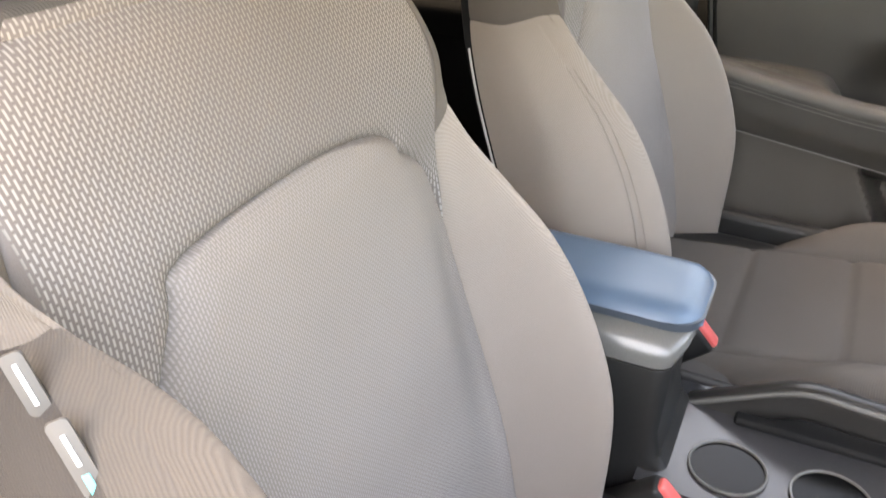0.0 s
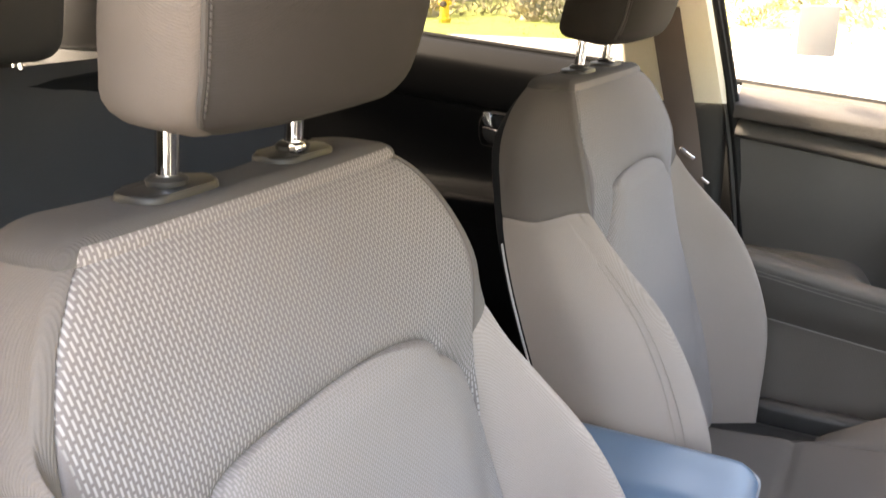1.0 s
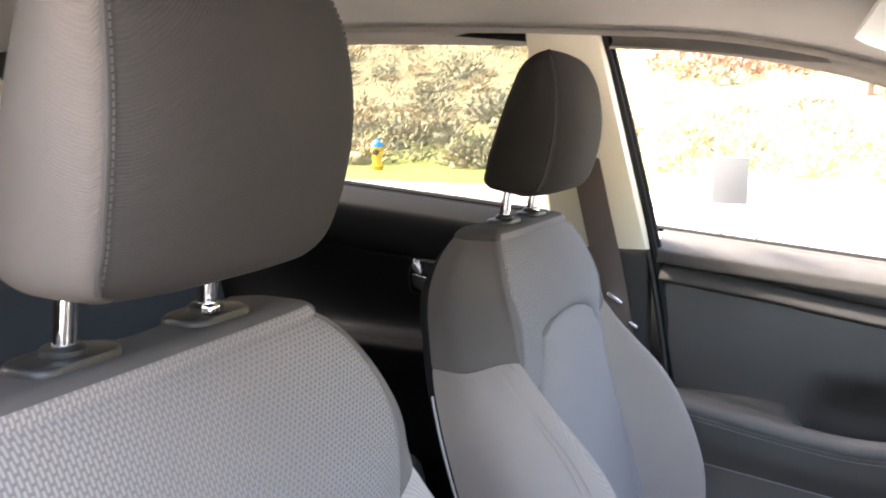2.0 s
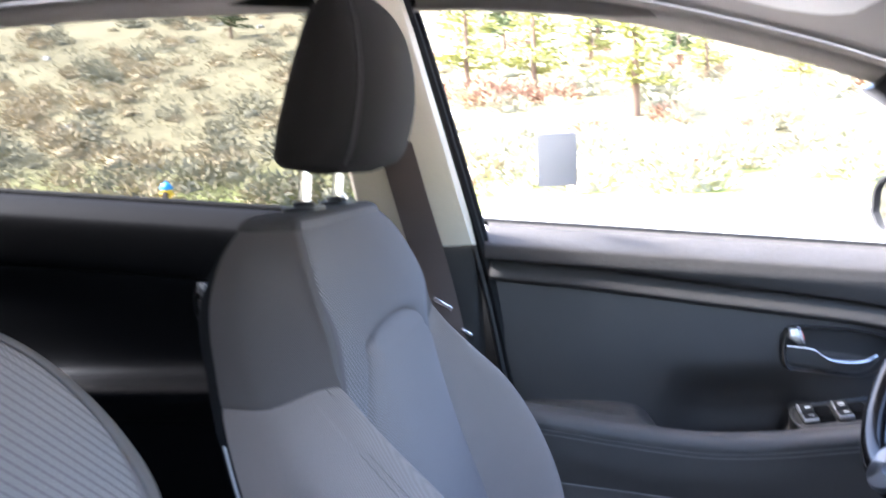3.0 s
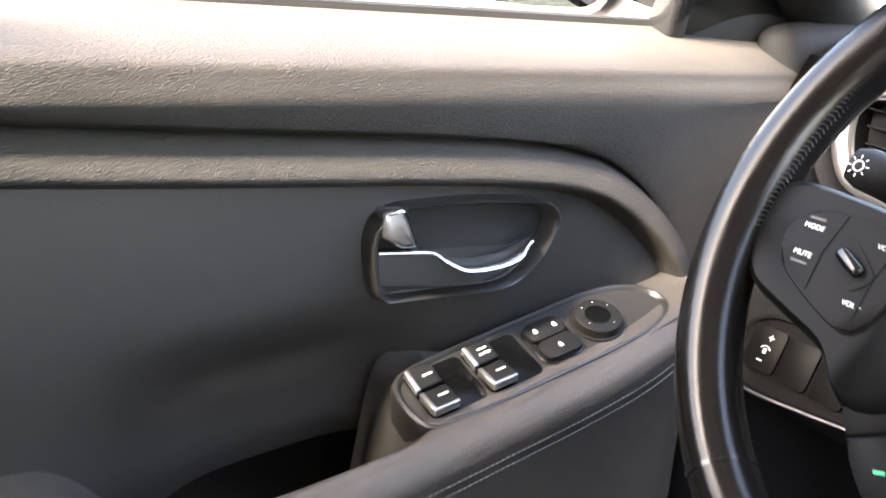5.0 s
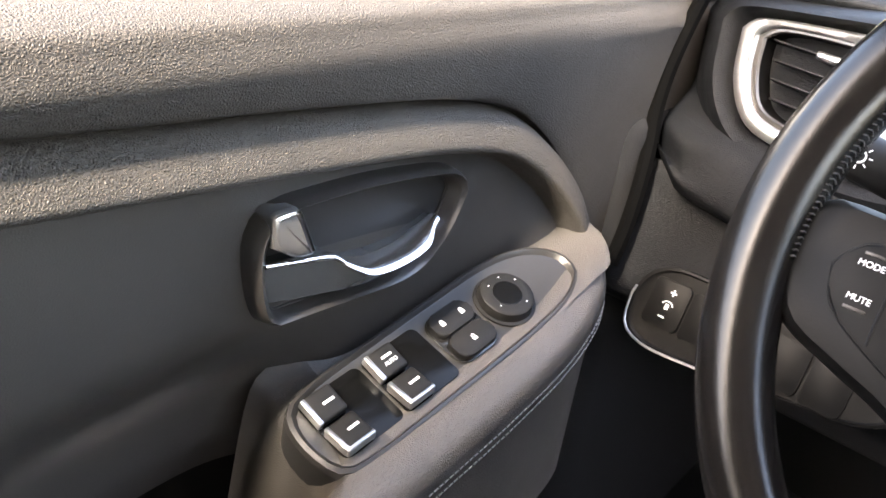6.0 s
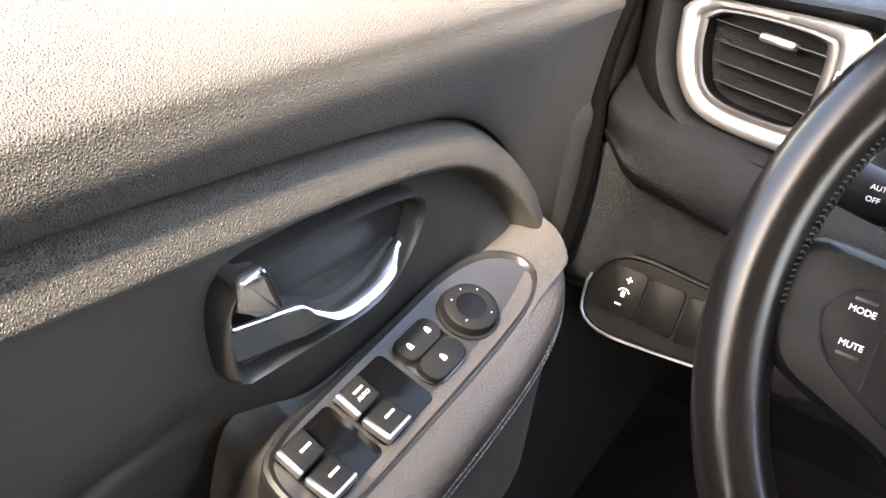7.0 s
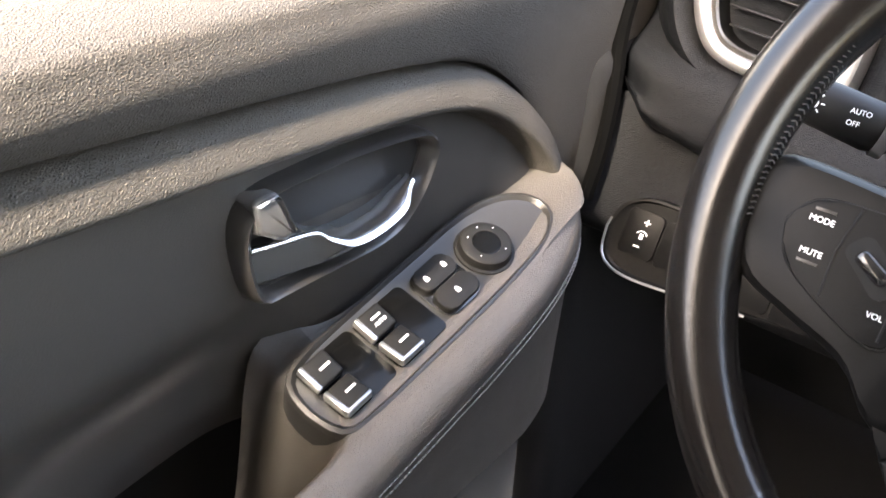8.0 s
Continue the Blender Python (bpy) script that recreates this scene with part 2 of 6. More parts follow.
# Yellow-green needles, paled so that strong light is put into their colour.
NEEDLE_LIGHT = grain(mat("washed_out_needle", (0.30, 0.30, 0.10), 0.8, spec=0.2), 1.2, 0.1, 0.02, 0.4, 0.4)
BARK = grain(mat("pine_bark", (0.14, 0.09, 0.06), 0.9), 8, 0.5, 0.02)
PAINT = mat("body_paint", (0.04, 0.05, 0.07), 0.25)


# ---- building tools ----
def put(name, verts, faces, material, parent=None, label="", smooth=40):
    me = bpy.data.meshes.new(name)
    me.from_pydata([tuple(v) for v in verts], [], [tuple(f) for f in faces])
    me.materials.append(material)
    bm = bmesh.new()
    bm.from_mesh(me)
    bmesh.ops.recalc_face_normals(bm, faces=bm.faces)
    bm.to_mesh(me)
    bm.free()
    if smooth:
        me.polygons.foreach_set("use_smooth", [True] * len(me.polygons))
        me.set_sharp_from_angle(angle=radians(smooth))
    ob = new(name, me)
    if parent:
        ob.parent = parent
    if label:
        tagged(ob, label)
    return ob


def thing(name, label, category, kind="", group="", at=(0, 0, 0)):
    ob = new(name)
    ob.empty_display_size = 0.05
    ob.location = at
    return tagged(ob, label, category, group, kind)


def grid(f, nu, nv, closed_u=False):
    """Vertices and faces of a sheet f(u, v), u and v from 0 to 1."""
    vs, fs = [], []
    for j in range(nv + 1):
        for i in range(nu + (0 if closed_u else 1)):
            vs.append(f(i / nu, j / nv))
    w = nu if closed_u else nu + 1
    for j in range(nv):
        for i in range(nu):
            a, b = j * w + i, j * w + (i + 1) % w
            fs.append((a, b, b + w, a + w))
    return vs, fs


def loft(rings, caps=True):
    """Closed rings of equal length, skinned."""
    n = len(rings[0])
    vs = [v for r in rings for v in r]
    fs = []
    for j in range(len(rings) - 1):
        for i in range(n):
            a, b = j * n + i, j * n + (i + 1) % n
            fs.append((a, b, b + n, a + n))
    if caps:
        fs.append(tuple(reversed(range(n))))
        fs.append(tuple((len(rings) - 1) * n + i for i in range(n)))
    return vs, fs


def tube(points, radius, sides=10, closed=False):
    """A round bar along points; radius: a number or one for each point."""
    P = [Vector(p) for p in points]
    n = len(P)
    rings = []
    side = None
    for i, p in enumerate(P):
        a = P[(i - 1) % n] if closed or i else p
        b = P[(i + 1) % n] if closed or i < n - 1 else p
        d = (b - a).normalized()
        if side is None:
            side = d.orthogonal().normalized()
        side = (side - side.dot(d) * d).normalized()
        up = d.cross(side)
        r = radius[i] if isinstance(radius, (list, tuple)) else radius
        rings.append([p + r * (math.cos(2 * math.pi * k / sides) * side + math.sin(2 * math.pi * k / sides) * up) for k in range(sides)])
    if closed:
        rings.append(rings[0])
        return loft(rings, False)
    return loft(rings)


def box(size, bevel=0.005, m=None, segs=3):
    """A rounded block of that size, centred, at the pose m."""
    bm = bmesh.new()
    bmesh.ops.create_cube(bm, size=1)
    bmesh.ops.scale(bm, vec=size, verts=bm.verts)
    if bevel:
        bmesh.ops.bevel(bm, geom=bm.edges[:], offset=min(bevel, min(size) * 0.49), segments=segs, affect="EDGES", profile=0.5)
    return dump(bm, m)


def dump(bm, m=None):
    if m is not None:
        bmesh.ops.transform(bm, matrix=m, verts=bm.verts)
    bm.verts.index_update()
    vs = [v.co.copy() for v in bm.verts]
    fs = [[v.index for v in f.verts] for f in bm.faces]
    bm.free()
    return vs, fs


def slab(outline, depth, m, bevel=0.0, segs=3):
    """A flat piece: outline in x, y, from z = 0 to depth, rounded at its upper rim, at the pose m."""
    bm = bmesh.new()
    lo = [bm.verts.new((x, y, 0)) for x, y in outline]
    hi = [bm.verts.new((x, y, depth)) for x, y in outline]
    n = len(lo)
    bm.faces.new(lo[::-1])
    top = bm.faces.new(hi)
    for i in range(n):
        bm.faces.new((lo[i], lo[(i + 1) % n], hi[(i + 1) % n], hi[i]))
    if bevel:
        bmesh.ops.bevel(bm, geom=list(top.edges), offset=bevel, segments=segs, affect="EDGES", profile=0.5)
    return dump(bm, m)


def round_rect(w, h, r, n=5):
    out = []
    for cx, cy, a in ((w / 2 - r, h / 2 - r, 0), (-w / 2 + r, h / 2 - r, 90), (-w / 2 + r, -h / 2 + r, 180), (w / 2 - r, -h / 2 + r, 270)):
        for k in range(n + 1):
            t = radians(a + 90 * k / n)
            out.append((cx + r * math.cos(t), cy + r * math.sin(t)))
    return out


def lathe(profile, n=32, m=None):
    """Profile of (radius, height) turned round z, at the pose m."""
    rings = [[Vector((r * math.cos(2 * math.pi * k / n), r * math.sin(2 * math.pi * k / n), z)) for k in range(n)] for r, z in profile]
    vs, fs = loft(rings)
    if m is not None:
        vs = [m @ v for v in vs]
    return vs, fs


def spline(points, n):
    """n + 1 points of a smooth curve through the points, evenly by length."""
    P = [np.array(p, float) for p in points]
    P = [2 * P[0] - P[1], *P, 2 * P[-1] - P[-2]]
    fine = []
    for i in range(1, len(P) - 2):
        for k in range(24):
            t = k / 24
            fine.append(0.5 * (2 * P[i] + (P[i + 1] - P[i - 1]) * t + (2 * P[i - 1] - 5 * P[i] + 4 * P[i + 1] - P[i + 2]) * t * t
                               + (3 * P[i] - P[i - 1] - 3 * P[i + 1] + P[i + 2]) * t ** 3))
    fine.append(P[-2])
    fine = np.array(fine)
    s = np.r_[0, np.cumsum(np.linalg.norm(np.diff(fine, axis=0), axis=1))]
    return [np.array([np.interp(q, s, fine[:, c]) for c in range(fine.shape[1])]) for q in np.linspace(0, s[-1], n + 1)]


def lerp(x, xs, ys):
    return float(np.interp(x, xs, ys))


def smooth(x, xs, ys):
    """Like lerp, with eased steps."""
    i = int(np.clip(np.searchsorted(xs, x) - 1, 0, len(xs) - 2))
    t = min(max((x - xs[i]) / (xs[i + 1] - xs[i]), 0), 1)
    return ys[i] + (ys[i + 1] - ys[i]) * t * t * (3 - 2 * t)


def basis(origin, xa, za):
    """A pose with that origin, its x along xa and its z along za."""
    z = Vector(za).normalized()
    x = Vector(xa)
    x = (x - x.dot(z) * z).normalized()
    y = z.cross(x)
    return Matrix(((x.x, y.x, z.x, origin[0]), (x.y, y.y, z.y, origin[1]), (x.z, y.z, z.z, origin[2]), (0, 0, 0, 1)))


def text(name, words, size, m, material, parent, depth=0.0002):
    """Flat lettering, centred, standing in the x, y plane of the pose m."""
    cu = bpy.data.curves.new(name, "FONT")
    cu.body, cu.size, cu.align_x, cu.align_y, cu.extrude = words, size, "CENTER", "CENTER", depth
    cu.materials.append(material)
    ob = new(name, cu)
    ob.parent = parent
    ob.matrix_basis = m
    return ob


def herm(x, xs, ys):
    """Smooth curve through the points xs, ys (sorted), flat beyond its ends."""
    if x <= xs[0]:
        return ys[0]
    if x >= xs[-1]:
        return ys[-1]
    i = int(np.searchsorted(xs, x)) - 1
    i = max(0, min(i, len(xs) - 2))
    def slope(k):
        a, b = max(k - 1, 0), min(k + 1, len(xs) - 1)
        return (ys[b] - ys[a]) / (xs[b] - xs[a])
    h = xs[i + 1] - xs[i]
    t = (x - xs[i]) / h
    return ((2 * t ** 3 - 3 * t * t + 1) * ys[i] + (t ** 3 - 2 * t * t + t) * h * slope(i)
            + (3 * t * t - 2 * t ** 3) * ys[i + 1] + (t ** 3 - t * t) * h * slope(i + 1))


def bunch(t):
    """Spacing that is denser at both ends."""
    return 0.5 - 0.5 * math.cos(math.pi * t)


def merge(*parts):
    vs, fs = [], []
    for v, f in parts:
        n = len(vs)
        vs += list(v)
        fs += [[i + n for i in face] for face in f]
    return vs, fs


# ---- the car's shell ----
def sill(y):
    """Height of the inner edge of the window ledge at y."""
    return 1.046 - 0.094 * (y - 0.148)


RAIL_Y = [-1.6, -1.1, -0.46, -0.12, 0.07, 0.20, 0.35, 0.49, 0.605, 0.72]
RAIL_Z = [1.34, 1.40, 1.42, 1.412, 1.402, 1.393, 1.368, 1.329, 1.291, 1.245]


def rail(y):
    return herm(y, RAIL_Y, RAIL_Z)


def roof_point(u, v, lift=0.0, wide=0.60):
    y = -1.6 + 2.32 * v
    a = u * 2 - 1
    return (a * wide, y, rail(y) + 0.045 * (1 - abs(a) ** 2.5) + lift)


tagged(put("floor", *box((1.50, 3.3, 0.06), 0.01, pose(0, -0.05, 0.27)), BLACK_CLOTH), "black carpeted car floor", "floor", kind="structure")
tagged(put("ceiling", *grid(lambda u, v: roof_point(u, v), 20, 40), HEADLINER), "beige cloth headliner of the car", "ceiling", kind="structure")
tagged(put("roof", *merge(grid(lambda u, v: roof_point(u, v, 0.05, 0.665), 20, 40), grid(lambda u, v: roof_point(u, v, 0.012, 0.665), 20, 40)), PAINT), "dark painted car roof panel", "roof", kind="structure")
for sx in (-1, 1):
    def rail_trim(u, v, sx=sx):
        y = -1.6 + 2.32 * v
        an = math.pi * (0.1 + 1.1 * u)
        return (sx * (0.615 + 0.022 * -math.cos(an)), y, rail(y) - 0.004 + 0.018 * math.sin(an) - 0.012)
    tagged(put("trim", *grid(rail_trim, 8, 40), HEADLINER), "beige trim along the roof rail", "trim", kind="structure")
    # front pillar
    path = spline([(0.632 * sx, 0.66, 1.262), (0.66 * sx, 0.74, 1.212), (0.70 * sx, 0.88, 1.125), (0.755 * sx, 1.04, 1.01), (0.79 * sx, 1.16, 0.92)], 20)
    rings = []
    for p in path:
        rings.append([Vector((p[0] + a, p[1] + b, p[2] + c)) for a, b, c in ((0.03, 0.0, 0.0), (0.015, 0.035, 0.025), (-0.03, 0.045, 0.03), (-0.03, -0.02, -0.02), (0.01, -0.018, -0.018))])
    tagged(put("pillar_front_left" if sx < 0 else "pillar_front_right", *loft(rings), HARD, smooth=60), "dark front roof pillar", "pillar", kind="structure")

pillar = thing("pillar_middle_left", "beige and black pillar behind the driver's door", "pillar", kind="structure")


def post_sheet(y0a, y1a, y0b, y1b, za, zb, xa, xb, bulge):
    """A gently curved upright sheet between two heights."""
    def f(u, v):
        y = (y0a + (y1a - y0a) * u) * (1 - v) + (y0b + (y1b - y0b) * u) * v
        e = min(u, 1 - u)
        tuck = 0.012 * max(0.0, 1 - e / 0.06) ** 2
        return (xa + (xb - xa) * v + bulge * math.sin(math.pi * u) - tuck, y, za + (zb - za) * v)
    return grid(f, 24, 16)


put("upper_trim", *post_sheet(-0.045, 0.127, -0.075, 0.048, 1.05, 1.405, -0.712, -0.613, 0.010), BEIGE, pillar, "beige plastic pillar trim")
put("lower_trim", *post_sheet(-0.11, 0.140, -0.045, 0.128, 0.35, 1.047, -0.76, -0.722, 0.012), SATIN, pillar, "black lower pillar trim")
put("height_slide", *box((0.004, 0.022, 0.12), 0.002, pose(-0.675, 0.03, 1.235, 0, 15, 0) @ pose(0, 0, 0, 14, 0, 0)), BEIGE, pillar)
for dy, dx, w, m in ((-0.018, 0.004, 0.005, SATIN), (-0.008, 0.0, 0.008, RUBBER), (0.0, -0.006, 0.006, RUBBER)):
    pts = spline([(-0.742 + dx, 0.200 + dy, 0.70), (-0.735 + dx, 0.163 + dy, 0.93), (-0.724 + dx, 0.134 + dy, 1.07), (-0.676 + dx, 0.088 + dy, 1.27), (-0.628 + dx, 0.056 + dy, 1.405)], 20)
    put("door_seal", *tube(pts, w, 8), m, pillar)
# dark gap between pillar and door
put("gap", *merge(post_sheet(-0.02, 0.26, -0.02, 0.26, 0.33, 1.045, -0.79, -0.79, 0.0), post_sheet(0.09, 0.134, 0.02, 0.056, 1.04, 1.40, -0.750, -0.655, 0.0)), RUBBER, pillar)

belt = thing("seat_belt", "dark brown woven seat belt with chrome tongue on the pillar", "seat belt")
bp = spline([(-0.640, -0.035, 1.385), (-0.655, 0.0, 1.29), (-0.665, 0.022, 1.20), (-0.665, 0.047, 1.10), (-0.66, 0.064, 1.04), (-0.655, 0.083, 0.96), (-0.655, 0.10, 0.86), (-0.66, 0.115, 0.70)], 24)


def strap(u, v):
    k = min(int(v * 24), 23)
    f = v * 24 - k
    p = bp[k] * (1 - f) + bp[k + 1] * f
    return (p[0] + 0.002 * math.sin(math.pi * u) + 0.004, p[1] + (u - 0.5) * 0.046, p[2] + (u - 0.5) * 0.012)


BELT = grain(mat("belt_webbing", (0.085, 0.066, 0.058), 0.8, spec=0.3), 1500, 0.5, 0.0005)
put("webbing", *grid(strap, 6, 24), BELT, belt)
put("tongue", *box((0.003, 0.030, 0.007), 0.0014, pose(-0.644, 0.083, 0.975, -32)), CHROME, belt, "chrome belt tongue")
put("tongue_guide", *box((0.003, 0.016, 0.005), 0.0012, pose(-0.642, 0.116, 0.934, -32)), CHROME, belt)
put("upper_anchor", *box((0.012, 0.05, 0.03), 0.005, pose(-0.645, -0.03, 1.375, 10)), BEIGE, belt)

# glass
GLASS = bpy.data.materials.new("clear_glass")
GLASS_DARK = bpy.data.materials.new("tinted_glass")
GLASS_SCREEN = bpy.data.materials.new("windscreen_glass")
for m, tint in ((GLASS, 0.52), (GLASS_DARK, 0.14), (GLASS_SCREEN, 0.60)):
    m.use_nodes = True
    nt = m.node_tree
    nt.nodes.clear()
    out = nt.nodes.new("ShaderNodeOutputMaterial")
    mix = nt.nodes.new("ShaderNodeMixShader")
    tr = nt.nodes.new("ShaderNodeBsdfTransparent")
    gl = nt.nodes.new("ShaderNodeBsdfGlossy")
    tr.inputs["Color"].default_value = (tint, tint, tint * 0.99, 1)
    gl.inputs["Roughness"].default_value = 0.01
    mix.inputs[0].default_value = 0.04
    nt.links.new(tr.outputs[0], mix.inputs[1])
    nt.links.new(gl.outputs[0], mix.inputs[2])
    nt.links.new(mix.outputs[0], out.inputs[0])


def side_glass(name, ya, yb, material, sx, front_cut=False):
    def f(u, v):
        y = ya + (yb - ya) * u
        top = rail(y) if y < 0.6 else rail(0.6) - 0.70 * (y - 0.6)
        z = sill(y) + 0.0 + (top - sill(y)) * v
        x = -0.785 + 0.165 * max(0.0, (z - sill(y)) / 0.36)
        return (-sx * x, y, z)
    ob = put(name, *grid(f, 16, 8), material)
    return tagged(ob, "car side window pane", "window", kind="structure")


side_glass("window_1", 0.04, 0.985, GLASS, -1)
side_glass("window_2", -0.95, -0.05, GLASS_DARK, -1)
side_glass("window_3", -0.95, -0.05, GLASS_DARK, 1)


def screen(u, v):
    a = u * 2 - 1
    return (a * (0.60 + 0.2 * (1 - v)), 1.22 - 0.53 * v + 0.20 * (1 - a * a) * (1 - 0.75 * v), 0.94 + 0.335 * v + 0.02 * (1 - a * a))


ws = put("windscreen", *grid(screen, 20, 10), GLASS_SCREEN)
tagged(ws, "lightly tinted car windscreen", "window", kind="structure")

# label stuck on the window and etched marks below it
FILM = bpy.data.materials.new("grey_film")
FILM.use_nodes = True
_t = node(FILM, "ShaderNodeBsdfTranslucent", Color=(0.21, 0.21, 0.21, 1))
_a = FILM.node_tree.nodes.new("ShaderNodeAddShader")
FILM.node_tree.nodes["Principled BSDF"].inputs["Base Color"].default_value = (0.3, 0.3, 0.3, 1)
FILM.node_tree.links.new(FILM.node_tree.nodes["Principled BSDF"].outputs[0], _a.inputs[0])
FILM.node_tree.links.new(_t.outputs[0], _a.inputs[1])
FILM.node_tree.links.new(_a.outputs[0], FILM.node_tree.nodes["Material Output"].inputs[0])
sticker = put("window_sticker", *box((0.0012, 0.057, 0.086), 0.0005, pose(-0.7345, 0.2470, 1.169, 0, 24.5, 0)), FILM)
tagged(sticker, "plain grey label stuck on the window glass", "sticker")
marks = thing("glass_marks", "small dark etched marks low on the window", "marking")
for my, w in ((0.240, 0.012), (0.270, 0.03), (0.297, 0.012)):
    for dz in (0.0, 0.006):
        put("mark", *box((0.0008, w, 0.0022 if w < 0.02 else 0.001), 0.0002, pose(-0.770, my, sill(my) + 0.041 + dz, 0, 24.5, 0)), HARD, marks)


# ---- seats ----
SZ = [0.60, 0.70, 0.756, 0.83, 0.89, 0.935, 0.968, 1.0, 1.03, 1.06, 1.09, 1.11, 1.128]
S_YC = [0.155, 0.150, 0.145, 0.130, 0.113, 0.100, 0.091, 0.082, 0.072, 0.060, 0.047, 0.037, 0.022]
S_XS = [0.166, 0.168, 0.170, 0.172, 0.175, 0.179, 0.184, 0.190, 0.192, 0.185, 0.169, 0.151, 0.126]
S_YS = [0.185, 0.163, 0.145, 0.118, 0.096, 0.083, 0.076, 0.073, 0.069, 0.058, 0.045, 0.034, 0.018]
S_XC = [0.212, 0.214, 0.214, 0.213, 0.211, 0.208, 0.205, 0.205, 0.203, 0.194, 0.178, 0.160, 0.133]
S_YK = [0.243, 0.243, 0.235, 0.207, 0.170, 0.125, 0.092, 0.067, 0.056, 0.044, 0.030, 0.020, 0.006]
S_XO = [0.256, 0.259, 0.258, 0.252, 0.243, 0.228, 0.214, 0.206, 0.202, 0.194, 0.179, 0.161, 0.134]
S_YO = [0.165, 0.150, 0.138, 0.112, 0.082, 0.050, 0.022, 0.004, -0.008, -0.012, -0.014, -0.014, -0.015]
S_XB = [0.236, 0.239, 0.238, 0.232, 0.222, 0.208, 0.194, 0.184, 0.179, 0.172, 0.160, 0.146, 0.122]
S_YB = [0.105, 0.068, 0.047, 0.018, -0.006, -0.024, -0.036, -0.044, -0.049, -0.050, -0.045, -0.038, -0.030]
RAISED = [0.0]  # how much higher the bolster on the +x side stands


def seat_skin(k, z):
    """Point of the backrest's skin: k = 0 in the middle, 2 at the inner seam, 3 on the bolster's crest, 5 at the back edge."""
    sg, k = (-1 if k < 0 else 1), abs(k)
    yc, xs, ys = herm(z, SZ, S_YC), herm(z, SZ, S_XS), herm(z, SZ, S_YS)
    height, ahead = z, 0.0
    if sg > 0 and k > 2:
        ahead = 0.8 * RAISED[0] * smooth(z, [0.80, 0.95], [0, 1]) * smooth(z, [1.02, 1.07], [1, 0])
        z = z - RAISED[0] * min(1.0, k - 2) * smooth(z, [1.01, 1.08], [1, 0])
    X = [-0.55 * xs, 0, 0.55 * xs, xs, herm(z, SZ, S_XC), herm(z, SZ, S_XO), herm(z, SZ, S_XB), 2 * herm(z, SZ, S_XB) - herm(z, SZ, S_XO)]
    Y = [yc + 0.1 * (ys - yc), yc, yc + 0.1 * (ys - yc), ys, herm(z, SZ, S_YK) + ahead, herm(z, SZ, S_YO) + 0.6 * ahead, herm(z, SZ, S_YB), 2 * herm(z, SZ, S_YB) - herm(z, SZ, S_YO)]
    i = min(int(k), 4)
    t = k - i
    def cr(a):
        p, q, r, s = a[i], a[i + 1], a[i + 2], a[i + 3]
        return 0.5 * (2 * q + (r - p) * t + (2 * p - 5 * q + 4 * r - s) * t * t + (3 * q - p - 3 * r + s) * t ** 3)
    return Vector((sg * cr(X), cr(Y), height))


def arch(z, sg=1):
    """Half width of the arched insert at z on one side, as a share of the seam's."""
    if sg < 0:
        if z > 0.985:
            return 0.54 * math.sqrt(max(0.0, 1 - ((z - 0.985) / 0.0285) ** 2))
        return herm(z, [0.60, 0.89, 0.92, 0.942, 0.958, 0.975, 0.985], [1.0, 1.0, 0.95, 0.87, 0.78, 0.64, 0.54])
    if z > 0.995:
        return 0.58 * max(0.0, 1 - ((z - 0.995) / 0.0185) ** 3) ** (1 / 3)
    return herm(z, [0.60, 0.89, 0.92, 0.945, 0.965, 0.985, 0.995], [1.0, 1.0, 0.87, 0.75, 0.675, 0.605, 0.58])


def arch_top(f):
    return 0.985 + 0.0285 * math.sqrt(1 - (f / 0.54) ** 2) if f < 0 else 0.995 + 0.0185 * (1 - (f / 0.58) ** 3) ** (1 / 3)


def bolster_top(k, sg):
    return herm(k, [2, 2.6, 3.2, 4, 5], [0.968, 0.988, 0.990, 0.974, 0.968]) + (0.65 * RAISED[0] * min(1, k - 2) if sg > 0 else 0)


def tuck(d, deep=0.007, wide=0.004):
    return deep * math.exp(-d / wide)


